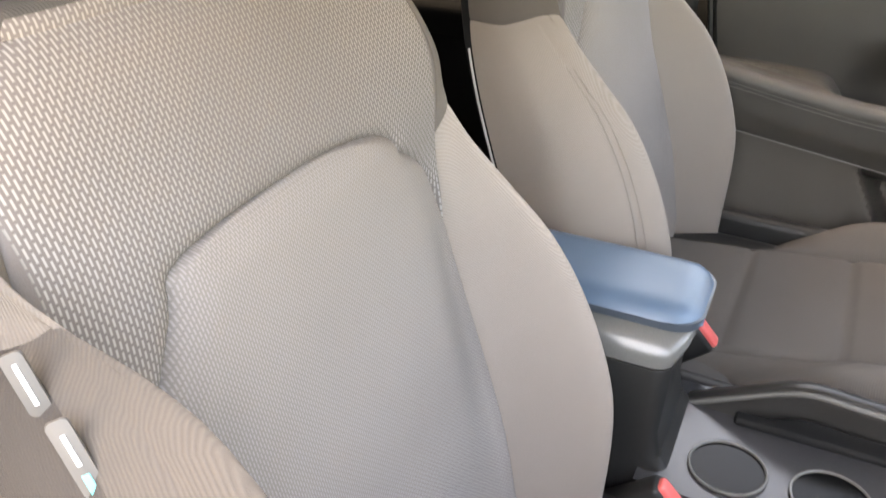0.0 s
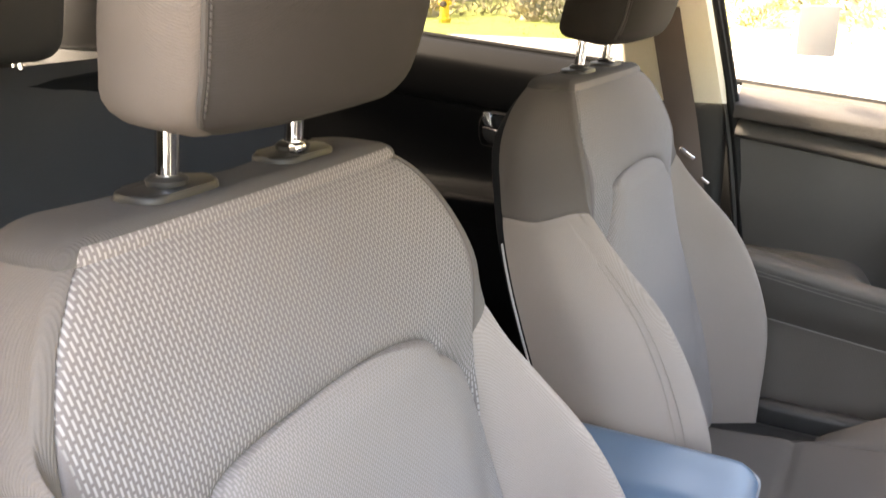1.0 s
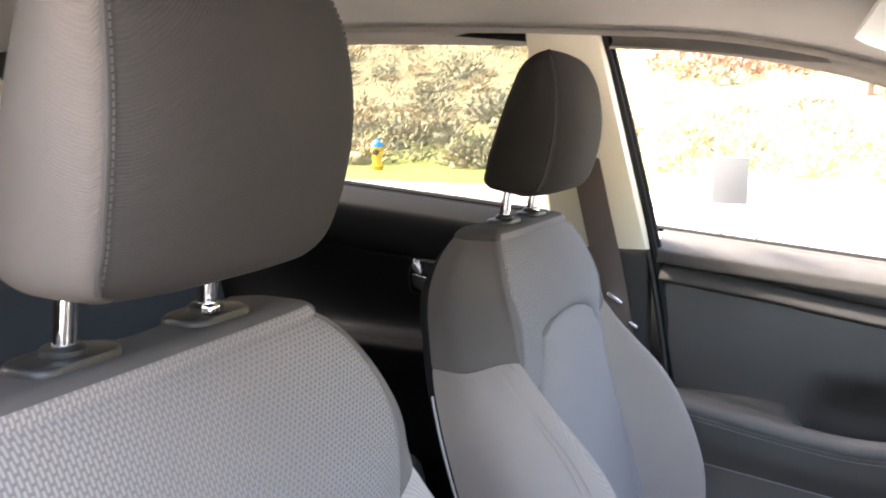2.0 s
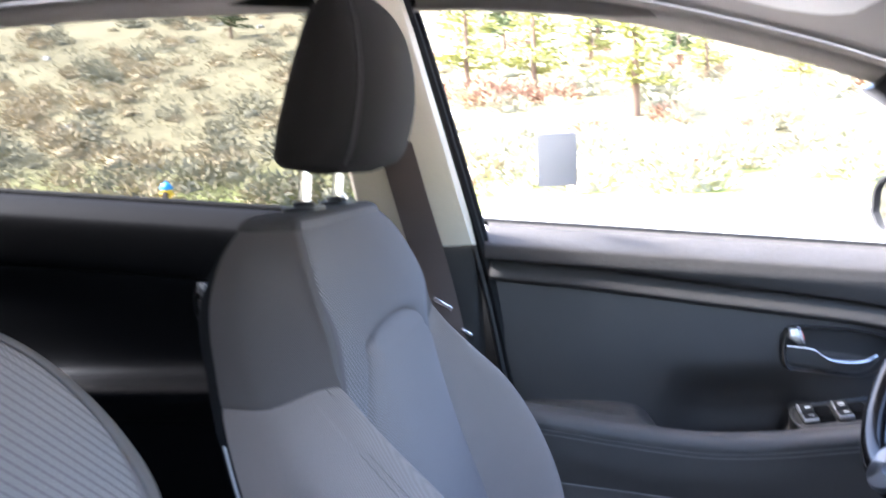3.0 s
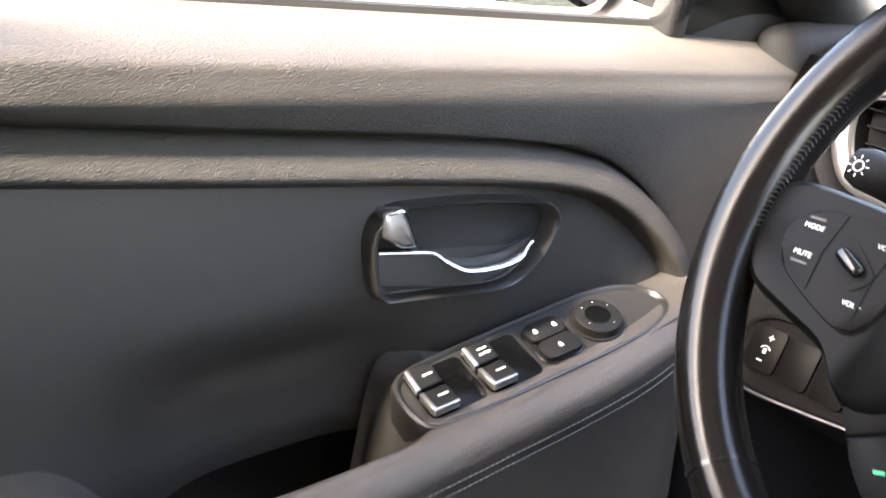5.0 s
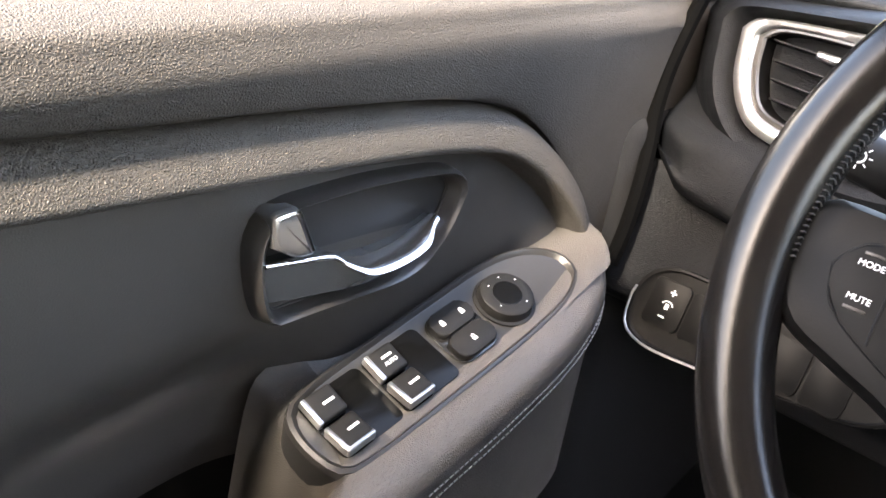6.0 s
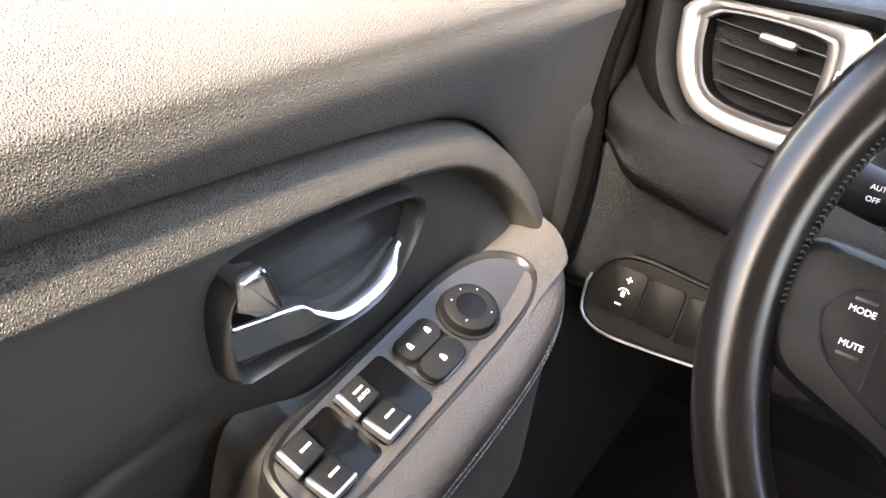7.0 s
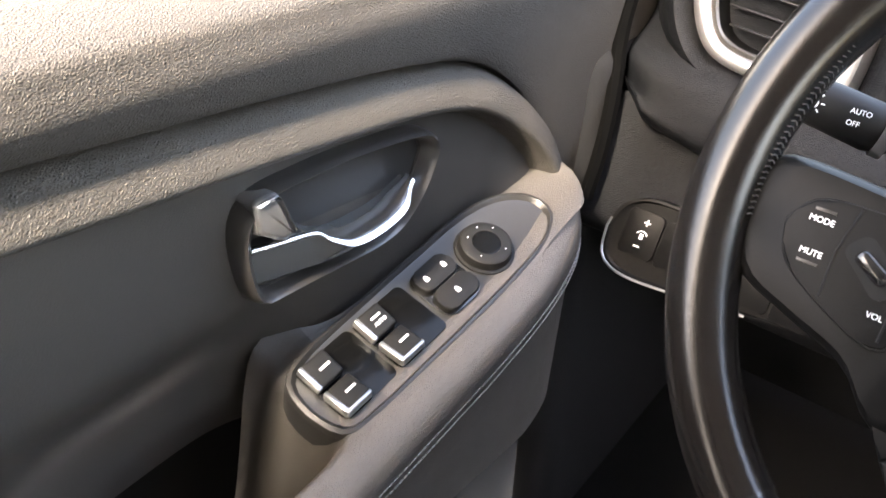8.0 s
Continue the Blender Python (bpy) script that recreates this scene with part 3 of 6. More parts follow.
def seat(name, head_cloth):
    s = thing(name, "grey-brown cloth front car seat with headrest and side bolsters", "car seat", group="front seats")

    def insert(u, v):
        z = 0.50 + 0.5135 * (1 - (1 - v) ** 1.8)
        f = -arch(z, -1) + bunch(u) * (arch(z, -1) + arch(z, 1))
        fa = arch(z, -1 if f < 0 else 1)
        p = seat_skin(2 * f, z)
        d = min((fa - abs(f)) * 0.17, 1.0135 - z + 0.001 if z > 0.985 else 1.0)
        p.y += 0.004 * min(1.0, d / 0.02) - tuck(d)
        return p
    put("backrest_insert", *grid(insert, 70, 80), INSERT_FABRIC, s, "pale dotted fabric insert with an arched seam")

    inner = [(-arch(z, -1), z) for z in np.linspace(0.89, 1.004, 32)]
    inner += [(f, arch_top(f)) for f in np.linspace(-arch(1.0045, -1), arch(1.0045, 1), 32)]
    inner += [(arch(z, 1), z) for z in np.linspace(1.004, 0.89, 32)]
    outer = [(-1, z) for z in np.linspace(0.89, 1.118, 34)] + [(f, 1.118) for f in np.linspace(-0.92, 0.92, 20)] + [(1, z) for z in np.linspace(1.118, 0.89, 34)]
    outer = [np.array([np.interp(q, range(len(outer)), [o[c] for o in outer]) for c in (0, 1)]) for q in np.linspace(0, len(outer) - 1, len(inner))]

    def upper(u, v):
        q = u * (len(inner) - 1)
        i = min(int(q), len(inner) - 2)
        t = q - i
        a = np.array(inner[i]) * (1 - t) + np.array(inner[i + 1]) * t
        o = outer[i] * (1 - t) + outer[i + 1] * t
        w = bunch(v)
        m = a * (1 - w) + o * w
        p = seat_skin(2 * m[0], m[1])
        span = math.hypot((o[0] - a[0]) * 0.17, o[1] - a[1])
        p.y -= tuck(w * span, 0.007, 0.006) + (tuck((1 - w) * span, 0.003, 0.003) if abs(o[0]) > 0.96 else 0)
        return p
    put("backrest_panel", *grid(upper, 138, 44), MESH_FABRIC, s, "dotted fabric upper panel")

    for sg in (-1, 1):
        def bolster(u, v):
            k = 2 + 3 * u
            top = bolster_top(k, sg)
            z = 0.50 + (top - 0.50) * bunch(v)
            p = seat_skin(sg * k, z)
            p.y -= tuck(u * 0.12, 0.006) + 0.0025 * math.exp(-((k - 3.42) / 0.035) ** 2)
            p.y -= tuck(top - z, 0.0025, 0.004) * (1 if k < 4 else 0)
            p.x -= sg * tuck(top - z, 0.0025, 0.004) * (1 if k >= 3.2 else 0)
            return p
        if sg > 0 and RAISED[0]:
            put("bolster_edge", *grid(lambda u, v: bolster(0.28 * u, v), 30, 50), EDGE_FABRIC, s, "smooth dark grey strip beside the insert")
            put("side_bolster", *grid(lambda u, v: bolster(0.28 + 0.28 * u, v), 40, 50), SHADED_RIB, s, "ribbed brown bolster fabric")
            put("outer_side", *grid(lambda u, v: bolster(0.56 + 0.44 * u, v), 30, 50), OUTER_SIDE, s, "dark brown cloth outer side")
        else:
            put("side_bolster", *grid(bolster, 90, 50), SIDE_FABRIC, s, "plain brown-grey bolster fabric")

        def shoulder(u, v):
            k = 2 + 3 * bunch(u)
            top = bolster_top(k, sg)
            z = top + (1.118 - top) * bunch(v)
            p = seat_skin(sg * k, z)
            p.y -= tuck(u * 0.1, 0.003, 0.003)
            p.y -= tuck(z - top, 0.0025, 0.004) * (1 if k < 4 else 0)
            p.x -= sg * tuck(z - top, 0.0025, 0.004) * (1 if k >= 3.2 else 0)
            return p
        put("shoulder_panel", *grid(shoulder, 40, 30), SHOULDER_FABRIC, s, "plain brown shoulder fabric")
        for kk in (3.38, 3.46):
            seamline = [seat_skin(sg * kk, 0.50 + 0.44 * i / 40) for i in range(41)]
            put("seam", *tube(seamline, 0.0006, 5), SEAM, s)
        edge = [seat_skin(sg * 5, 0.50 + 0.44 * i / 24) + Vector((sg * 0.002, -0.003, 0)) for i in range(25)]
        put("shell_piping", *tube(edge, 0.0014, 6), PIPING, s, "shiny edge of the seat's back shell")

    def cap(u, v):
        a = u * 2 - 1
        front = seat_skin(5 * a, 1.118)
        q = Vector((front.x * 0.80, -0.004 + (front.y + 0.004) * 0.62, 1.131))
        if v <= 0.5:
            t = v / 0.5
            p = front.lerp(q, t)
            p.z = 1.118 + 0.013 * math.sin(t * math.pi / 2)
            p.x = front.x + (q.x - front.x) * (1 - math.cos(t * math.pi / 2))
            p.y = front.y + (q.y - front.y) * (1 - math.cos(t * math.pi / 2))
            return p
        t = (v - 0.5) / 0.5
        return Vector((q.x * (1 - t), q.y * (1 - t) - 0.004 * t, 1.131 + 0.001 * t))
    put("top_roll", *grid(lambda u, v: cap(0.30 + 0.40 * u, 0.20 * v), 40, 6), MESH_FABRIC, s, "dotted fabric roll under the cap")
    put("top_cap", *merge(grid(lambda u, v: cap(u, 0.20 + 0.80 * v), 64, 16), grid(lambda u, v: cap(0.30 * u, 0.20 * v), 20, 6), grid(lambda u, v: cap(0.70 + 0.30 * u, 0.20 * v), 20, 6)), CAP_FABRIC, s, "dark cloth top edge")

    def shell(u, v):
        z = 0.55 + 0.566 * v
        e = seat_skin(5, z)
        a = u * 2 - 1
        return Vector((e.x * math.copysign(1 - (1 - abs(a)) ** 1.4, a) if abs(a) < 1 else e.x * a, e.y - 0.030 * math.sqrt(max(0, 1 - a * a)) * min(1, (1 - v) / 0.12 + 0.1), z))
    put("backrest_shell", *grid(shell, 30, 30), BLACK_CLOTH, s, "black cloth back shell")

    # seat cushion: middle, and a bolster each side
    def cushion(a, v):
        """a from -1 to 1 across, v from the back to the front edge."""
        y = 0.13 + 0.49 * v
        x = a * (0.248 - 0.012 * v)
        b = abs(a)
        z = 0.618 + 0.014 * v - 0.010 * math.sin(math.pi * v) - 0.045 * (1 - v) ** 1.6
        z += smooth(b, [0.56, 0.80], [0, 1]) * herm(v, [0, 0.306, 0.47, 0.61, 0.71, 0.85, 1], [-0.06, -0.053, -0.007, 0.029, 0.039, 0.036, 0.030])
        e = max(0.0, (b - 0.78) / 0.22)
        z -= 0.075 * (1 - math.sqrt(max(0.0, 1 - e * e)))
        fr = max(0.0, (v - 0.84) / 0.16)
        z -= 0.085 * (1 - math.sqrt(max(0.0, 1 - fr * fr)))
        for line in (0.36, 0.64):
            if b < 0.60:
                z -= 0.007 * math.exp(-abs(v - line) / 0.012)
        z -= 0.008 * math.exp(-abs(b - 0.60) / 0.016)
        return (x, y, z)
    def cush_mid(u, v):
        return cushion((bunch(u) * 2 - 1) * 0.6, v)
    put("cushion_insert", *grid(cush_mid, 40, 90), CUSHION_FABRIC, s)
    for sg in (-1, 1):
        put("cushion_bolster", *grid(lambda u, v, sg=sg: cushion(sg * (0.6 + 0.4 * u), v), 26, 60), CUSHION_FABRIC, s)
    for sg in (-1, 1):
        put("recliner_cover", *box((0.036, 0.15, 0.13), 0.016, pose(sg * 0.240, 0.135, 0.555, -8), 4), HARD, s, "black plastic recliner cover")
    put("seat_base", *box((0.46, 0.44, 0.20), 0.03, pose(0, 0.37, 0.47)), HARD, s, "black plastic seat base")
    put("side_shield", *box((0.03, 0.40, 0.07), 0.012, pose(0.235, 0.34, 0.565)), HARD, s)
    put("side_shield", *box((0.03, 0.40, 0.07), 0.012, pose(-0.235, 0.34, 0.565)), HARD, s)
    for px in (-0.056, 0.056):
        put("headrest_post", *tube([(px, 0.004, 1.09), (px, 0.001, 1.135), (px, 0.008, 1.20)], 0.0062, 16), CHROME, s, "chrome headrest post")
        put("post_collar", *slab(round_rect(0.060, 0.034, 0.014), 0.006, pose(px, 0.001, 1.1295), 0.003), HARD, s, "black plastic post collar")
        put("collar_ring", *lathe([(0.0, 0.0), (0.011, 0.0), (0.0115, 0.004), (0.009, 0.006), (0.0, 0.006)], 20, pose(px, 0.001, 1.1345)), HARD, s)
    put("release_button", *box((0.010, 0.008, 0.007), 0.002, pose(-0.046, 0.012, 1.139)), CHROME, s)

    # headrest: rings up its leaning body
    HZ = [1.166, 1.175, 1.20, 1.25, 1.30, 1.328, 1.340, 1.345]
    HB = [0.012, -0.026, -0.028, -0.013, 0.006, 0.020, 0.036, 0.053]
    HF = [0.050, 0.076, 0.091, 0.100, 0.094, 0.082, 0.071, 0.061]
    HW = [0.070, 0.098, 0.108, 0.113, 0.110, 0.100, 0.085, 0.068]

    def head(th, z, grow=0.0):
        b, f, w = herm(z, HZ, HB), herm(z, HZ, HF), herm(z, HZ, HW)
        cx, cy = math.cos(th), math.sin(th)
        ux = math.copysign(abs(cx) ** 0.55, cx)
        uy = math.copysign(abs(cy) ** 0.75, cy)
        taper = 0.86 + 0.14 * smooth(uy, [-1, 0.35], [0, 1])
        return Vector(((w + grow) * ux * taper, (b + f) / 2 + ((f - b) / 2 + grow) * uy - 0.006 * ux * ux * max(uy, 0), z))
    rows = 30
    n = 72
    vs, fs = [], []
    for j in range(rows + 1):
        z = HZ[0] + (HZ[-1] - HZ[0]) * bunch(j / rows)
        for q in range(n):
            th = 2 * math.pi * q / n
            g = -0.003 * (math.exp(-((th - SEAM_TH) / 0.05) ** 2) + math.exp(-((math.pi - th - SEAM_TH) / 0.05) ** 2))
            vs.append(head(th, z, g))
    for j in range(rows):
        for q in range(n):
            a, b2 = j * n + q, j * n + (q + 1) % n
            fs.append((a, b2, b2 + n, a + n))
    fs.append(tuple(reversed(range(n))))
    fs.append(tuple(rows * n + q for q in range(n)))
    front = [f for f in fs if len(f) == 4 and SEAM_TH < 2 * math.pi * (f[0] % n + 0.5) / n < math.pi - SEAM_TH]
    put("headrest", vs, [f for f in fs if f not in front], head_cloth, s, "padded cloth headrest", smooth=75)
    put("headrest_front", vs, front, HEAD_FRONT, s, "darker smooth cloth front of the headrest, shade put into its colour", smooth=75)
    for th in (SEAM_TH, math.pi - SEAM_TH):
        line = [head(th, HZ[0] + (HZ[-1] - HZ[0]) * (0.05 + 0.9 * i / 60), -0.002) for i in range(61)]
        put("headrest_seam", *tube(line, 0.0016, 6), STITCH, s, "dark piped seam")
        stitches = []
        off = 0.05 if th < 1.5 else -0.05
        for i in range(44):
            z = HZ[0] + (HZ[-1] - HZ[0]) * (0.08 + 0.84 * i / 44)
            stitches.append(tube([head(th + off, z, 0.0004), head(th + off, z + 0.0022, 0.0004)], 0.0006, 5))
        put("stitching", *merge(*stitches), STITCH, s)
    return s


SEAM_TH = 0.62
# Three cloths of the door-side bolster, darkened to hold the shade there.
EDGE_FABRIC = ribbed("edge_fabric", (0.024, 0.023, 0.022), 0.0013)
SHADED_RIB = ribbed("shaded_rib_fabric", (0.047, 0.041, 0.037), 0.0009, contrast=0.10)
OUTER_SIDE = ribbed("outer_side_fabric", (0.030, 0.026, 0.024), 0.0008, contrast=0.03)
STITCH = mat("dark_thread", (0.03, 0.027, 0.025), 0.8)
PIPING = mat("shell_edge", (0.35, 0.34, 0.33), 0.35)
SEAM = mat("seam_thread", (0.165, 0.14, 0.12), 0.8)
SHOULDER_FABRIC = ribbed("shoulder_fabric", (0.098, 0.085, 0.076), 0.0009, contrast=0.03)
CUSHION_FABRIC = ribbed("cushion_fabric", (0.084, 0.075, 0.068), 0.0016)
driver_seat = seat("driver_seat", HEAD_SHADED)
driver_seat.matrix_basis = pose(-0.357, 0, 0, 0, 0, -1.5)
RAISED[0] = 0.075
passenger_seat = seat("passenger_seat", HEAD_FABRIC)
passenger_seat.matrix_basis = pose(0.357, 0, 0)
tagged(passenger_seat, "grey-brown cloth passenger seat with label tabs on its bolster")
TAG = mat("grey_tag", (0.066, 0.061, 0.058), 0.7)
TEAL = mat("teal_print", (0.06, 0.42, 0.42), 0.5)
for at, length, teal in (((0.2225, 0.1050, 1.0260), 0.026, False), ((0.2285, 0.1300, 1.0060), 0.033, True)):
    fr = basis(at, (-0.05, 0.38, -1.0), (0.75, 0.58, 0.22))
    tab = put("label_tab", *slab(round_rect(length, 0.0085, 0.002), 0.0016, fr, 0.0006), TAG, passenger_seat, "small grey woven label tab")
    put("print_bar", *box((length * (0.40 if teal else 0.66), 0.0017, 0.0006), 0.0002, fr @ pose(-0.004 if teal else 0, 0, 0.0018)), WHITE, tab)
    if teal:
        put("print_bar", *box((length * 0.26, 0.0030, 0.0006), 0.0002, fr @ pose(length * 0.33, 0, 0.0018)), TEAL, tab)

# rear bench
bench = thing("rear_bench", "dark grey cloth rear bench seat with headrests", "bench seat")


def bench_back(u, v):
    a = u * 2 - 1
    z = 0.62 + 0.49 * v
    y = -0.70 - 0.28 * (z - 0.9) - 0.035 * max(0.0, (v - 0.9) / 0.1) ** 2
    for line in (-0.30, 0.30):
        y -= 0.008 * math.exp(-abs(a * 0.66 - line) / 0.006)
    y += 0.02 * math.exp(-((abs(a) - 0.55) / 0.3) ** 2) * -1
    return (a * 0.66, y, z)


DARK_CLOTH = grain(mat("dark_grey_cloth", (0.055, 0.055, 0.057), 0.9, spec=0.2), 800, 0.4)
put("backrest", *grid(bench_back, 120, 40), DARK_CLOTH, bench)
put("back_panel", *box((1.32, 0.05, 0.46), 0.02, pose(0, -0.84, 0.87, -16)), BLACK_CLOTH, bench)
put("cushion", *box((1.32, 0.46, 0.16), 0.05, pose(0, -0.47, 0.57, 4)), DARK_CLOTH, bench)
for hx in (-0.43, -0.06, 0.34):
    put("headrest", *box((0.25, 0.10, 0.14), 0.045, pose(hx, -0.80, 1.185, -12), 5), DARK_CLOTH, bench)
    for px in (-0.05, 0.05):
        put("headrest_post", *tube([(hx + px, -0.795, 1.08), (hx + px, -0.80, 1.14)], 0.006, 8), CHROME, bench)

# rear walls of the cabin
back = thing("wall_rear", "dark tailgate trim behind the rear bench", "wall", kind="structure")
put("tailgate", *box((1.40, 0.06, 0.80), 0.02, pose(0, -1.62, 0.66)), HARD, back)
rg = put("window_4", *box((1.15, 0.006, 0.34), 0.002, pose(0, -1.60, 1.21, -14)), GLASS_DARK)
tagged(rg, "tinted rear window", "window", kind="structure")
for sx in (-1, 1):
    q = thing("wall_left_rear" if sx < 0 else "wall_right_rear", "beige and black trim beside the luggage space", "wall", kind="structure")
    put("lower_trim", *box((0.06, 0.72, 0.82), 0.02, pose(sx * 0.74, -1.27, 0.67)), HARD, q)
    put("upper_trim", *box((0.05, 0.64, 0.36), 0.02, pose(sx * 0.665, -1.28, 1.24, 0, sx * -20, 0)), HARD, q)
    put("pillar_trim", *tube([(sx * 0.60, -1.30, 1.42), (sx * 0.63, -1.22, 1.30), (sx * 0.69, -1.12, 1.08)], 0.035, 10), BEIGE, q, "beige rear pillar trim")


# ---- doors ----
def handle(parent, dy=0.0, dz=0.0, dx=0.0, bezel=BEZEL, flag=True):
    """Recessed bezel with a lever and a lock tab."""
    def at(x, y, z):
        return Vector((x + dx, y + dy, z + dz))
    rim = [(0.566, 0.8575), (0.600, 0.8535), (0.630, 0.8495), (0.658, 0.847), (0.678, 0.851), (0.697, 0.866), (0.7085, 0.884), (0.7105, 0.894), (0.699, 0.9045),
           (0.670, 0.9115), (0.635, 0.917), (0.600, 0.920), (0.577, 0.9205), (0.563, 0.9145), (0.5565, 0.900), (0.5565, 0.878), (0.560, 0.863)]
    loop = spline(rim + rim[:1], 56)[:-1]
    c = np.mean(loop, axis=0)
    rings = []
    for x, s in ((-0.745, 1.010), (-0.727, 1.010), (-0.7205, 0.995), (-0.7175, 0.965), (-0.7195, 0.925), (-0.730, 0.885), (-0.752, 0.86), (-0.768, 0.80), (-0.773, 0.5), (-0.774, 0.02)):
        rings.append([at(x, *(c + (p - c) * s)) for p in loop])
    put("handle_bezel", *loft(rings[:6], False), bezel, parent, "satin black bezel round the door handle")
    put("handle_bowl", *loft(rings[5:]), HARD, parent)
    put("bezel_edge", *tube([at(-0.7290, *(c + (p - c) * 0.888)) for p in loop], 0.0008, 8, True), bezel, parent)
    top = spline([(0.563, 0.8945), (0.580, 0.8925), (0.599, 0.8895), (0.606, 0.884), (0.620, 0.8775), (0.642, 0.8745), (0.662, 0.8745), (0.684, 0.8795)], 40)
    vs = []
    for i, p in enumerate(top):
        t = i / 40
        low = lerp(p[0], [0.563, 0.595, 0.628, 0.662, 0.676, 0.684], [0.868, 0.864, 0.8585, 0.8575, 0.862, 0.872])
        bow = 0.010 * math.sin(math.pi * t) - 0.004
        for x, z in ((-0.717 + bow, p[1]), (-0.7185 + bow, (p[1] + low) / 2), (-0.724 + bow, low), (-0.748, low), (-0.742, p[1] - 0.003)):
            vs.append(at(x, p[0], z))
    fs = []
    for i in range(40):
        for j in range(5):
            a, b = i * 5 + j, i * 5 + (j + 1) % 5
            fs.append((a, b, b + 5, a + 5))
    fs += [tuple(range(5)), tuple(200 + j for j in (4, 3, 2, 1, 0))]
    lever = put("door_lever", vs, fs, LEVER, parent, "dark satin pull lever")
    rings = []
    for i, p in enumerate(top):
        t = i / 40
        deep = 0.0022 + 0.0068 * smooth(t, [0.28, 0.46], [0, 1]) - 0.0045 * smooth(t, [0.84, 1], [0, 1])
        tall = 0.0016 + 0.0010 * smooth(t, [0.28, 0.46], [0, 1])
        rings.append([at(-0.7185 + 0.010 * math.sin(math.pi * t) - 0.004 + deep * (0.25 + math.cos(a)), p[0], p[1] - 0.0012 + tall * math.sin(a) - 0.15 * deep * math.cos(a)) for a in np.linspace(0, 2 * math.pi, 13)[:-1]])
    put("lever_edge", *loft(rings), BRIGHT, lever, "bright satin upper edge of the lever", smooth=60)
    wedge = [(-0.0115, 0.0115), (-0.009, 0.0135), (0.0025, 0.0135), (0.0045, 0.012), (0.0105, -0.0115), (0.0095, -0.0135), (0.0, -0.0125), (-0.012, -0.004)]
    fr = Matrix.Translation(at(-0.744, 0.5790, 0.9045)) @ basis((0, 0, 0), (0.10, 1, 0), (1, -0.10, 0.15))
    tab = put("lock_tab", *slab(wedge, 0.031, fr, 0.0035, 4), TABGREY if flag else BRIGHT, parent, "satin lock tab with chrome edge")
    put("tab_edge", *tube([fr @ Vector((x, y, z)) for x, y, z in spline([(-0.0085, 0.0105, 0.0300), (0.001, 0.0112, 0.0306), (0.0035, 0.0085, 0.0306), (0.0085, -0.0105, 0.0300)], 16)], 0.0017, 8), CHROME, tab, "chrome edge of the lock tab")
    if flag:
        put("lock_flag", *box((0.0030, 0.014, 0.010), 0.0006, fr @ pose(0.0078, 0.0, 0.0215, 0, 0, 14)), RED, tab, "red flag of the lock tab")


BRIGHT = grain(mat("bright_satin", (0.66, 0.66, 0.67), 0.20, 1.0), 500, 0.03, 0.0002, 0.04)
TABGREY = grain(mat("tab_grey", (0.26, 0.255, 0.25), 0.24, 0.8), 600, 0.04, 0.0002, 0.06)
LEVER = grain(mat("lever_grey", (0.09, 0.09, 0.088), 0.26, 0.35), 600, 0.05, 0.0002, 0.06)
door = thing("door_1", "black soft-trimmed driver's door with chrome handle and window switches", "car door", kind="structure")
GROOVE = [(0.146, 1.0255), (0.30, 1.006), (0.463, 0.981), (0.60, 0.961), (0.690, 0.9455), (0.747, 0.929), (0.780, 0.911), (0.812, 0.884), (0.838, 0.851), (0.854, 0.815)]
CURVE = spline(GROOVE, 80)


def groove_x(y):
    return lerp(y, [0.13, 0.74, 0.80, 0.855], [-0.739, -0.739, -0.735, -0.722])


def upper_trim(u, v):
    y = 0.138 + 0.907 * u
    s = sill(y)
    g = lerp(y, [p[0] for p in CURVE], [p[1] for p in CURVE]) if y < 0.854 else 0.815 - (y - 0.854) * 1.2
    swell = smooth(y, [0.70, 1.0], [0, 1])
    prof = [(-0.800, s + 0.004), (-0.793, s + 0.030), (-0.775, s + 0.0268), (-0.752, s + 0.0178), (-0.736, s + 0.0105), (-0.7268, s + 0.0055), (-0.7222, s + 0.0015), (-0.7202, s - 0.0050),
            (-0.7175 + 0.004 * swell, s - 0.018), (-0.721 + 0.006 * swell, max(g + 0.006, s - 0.046)), (-0.7245, g + 0.0032), (-0.730, g + 0.0008), (groove_x(min(y, 0.854)) - 0.006, g - 0.002)]
    k = v * (len(prof) - 1)
    zs = [p[1] for p in prof]
    return (herm(k, list(range(len(prof))), [p[0] for p in prof]), y, herm(k, list(range(len(prof))), zs))


put("upper_trim", *grid(upper_trim, 110, 50), SOFT, door, "grained black vinyl upper trim")
weather = [(-0.792, 0.03 + 0.95 * i / 30, sill(0.03 + 0.95 * i / 30) + 0.031) for i in range(31)]
put("window_seal", *tube(weather, 0.006, 8), RUBBER, door, "black rubber window seal")


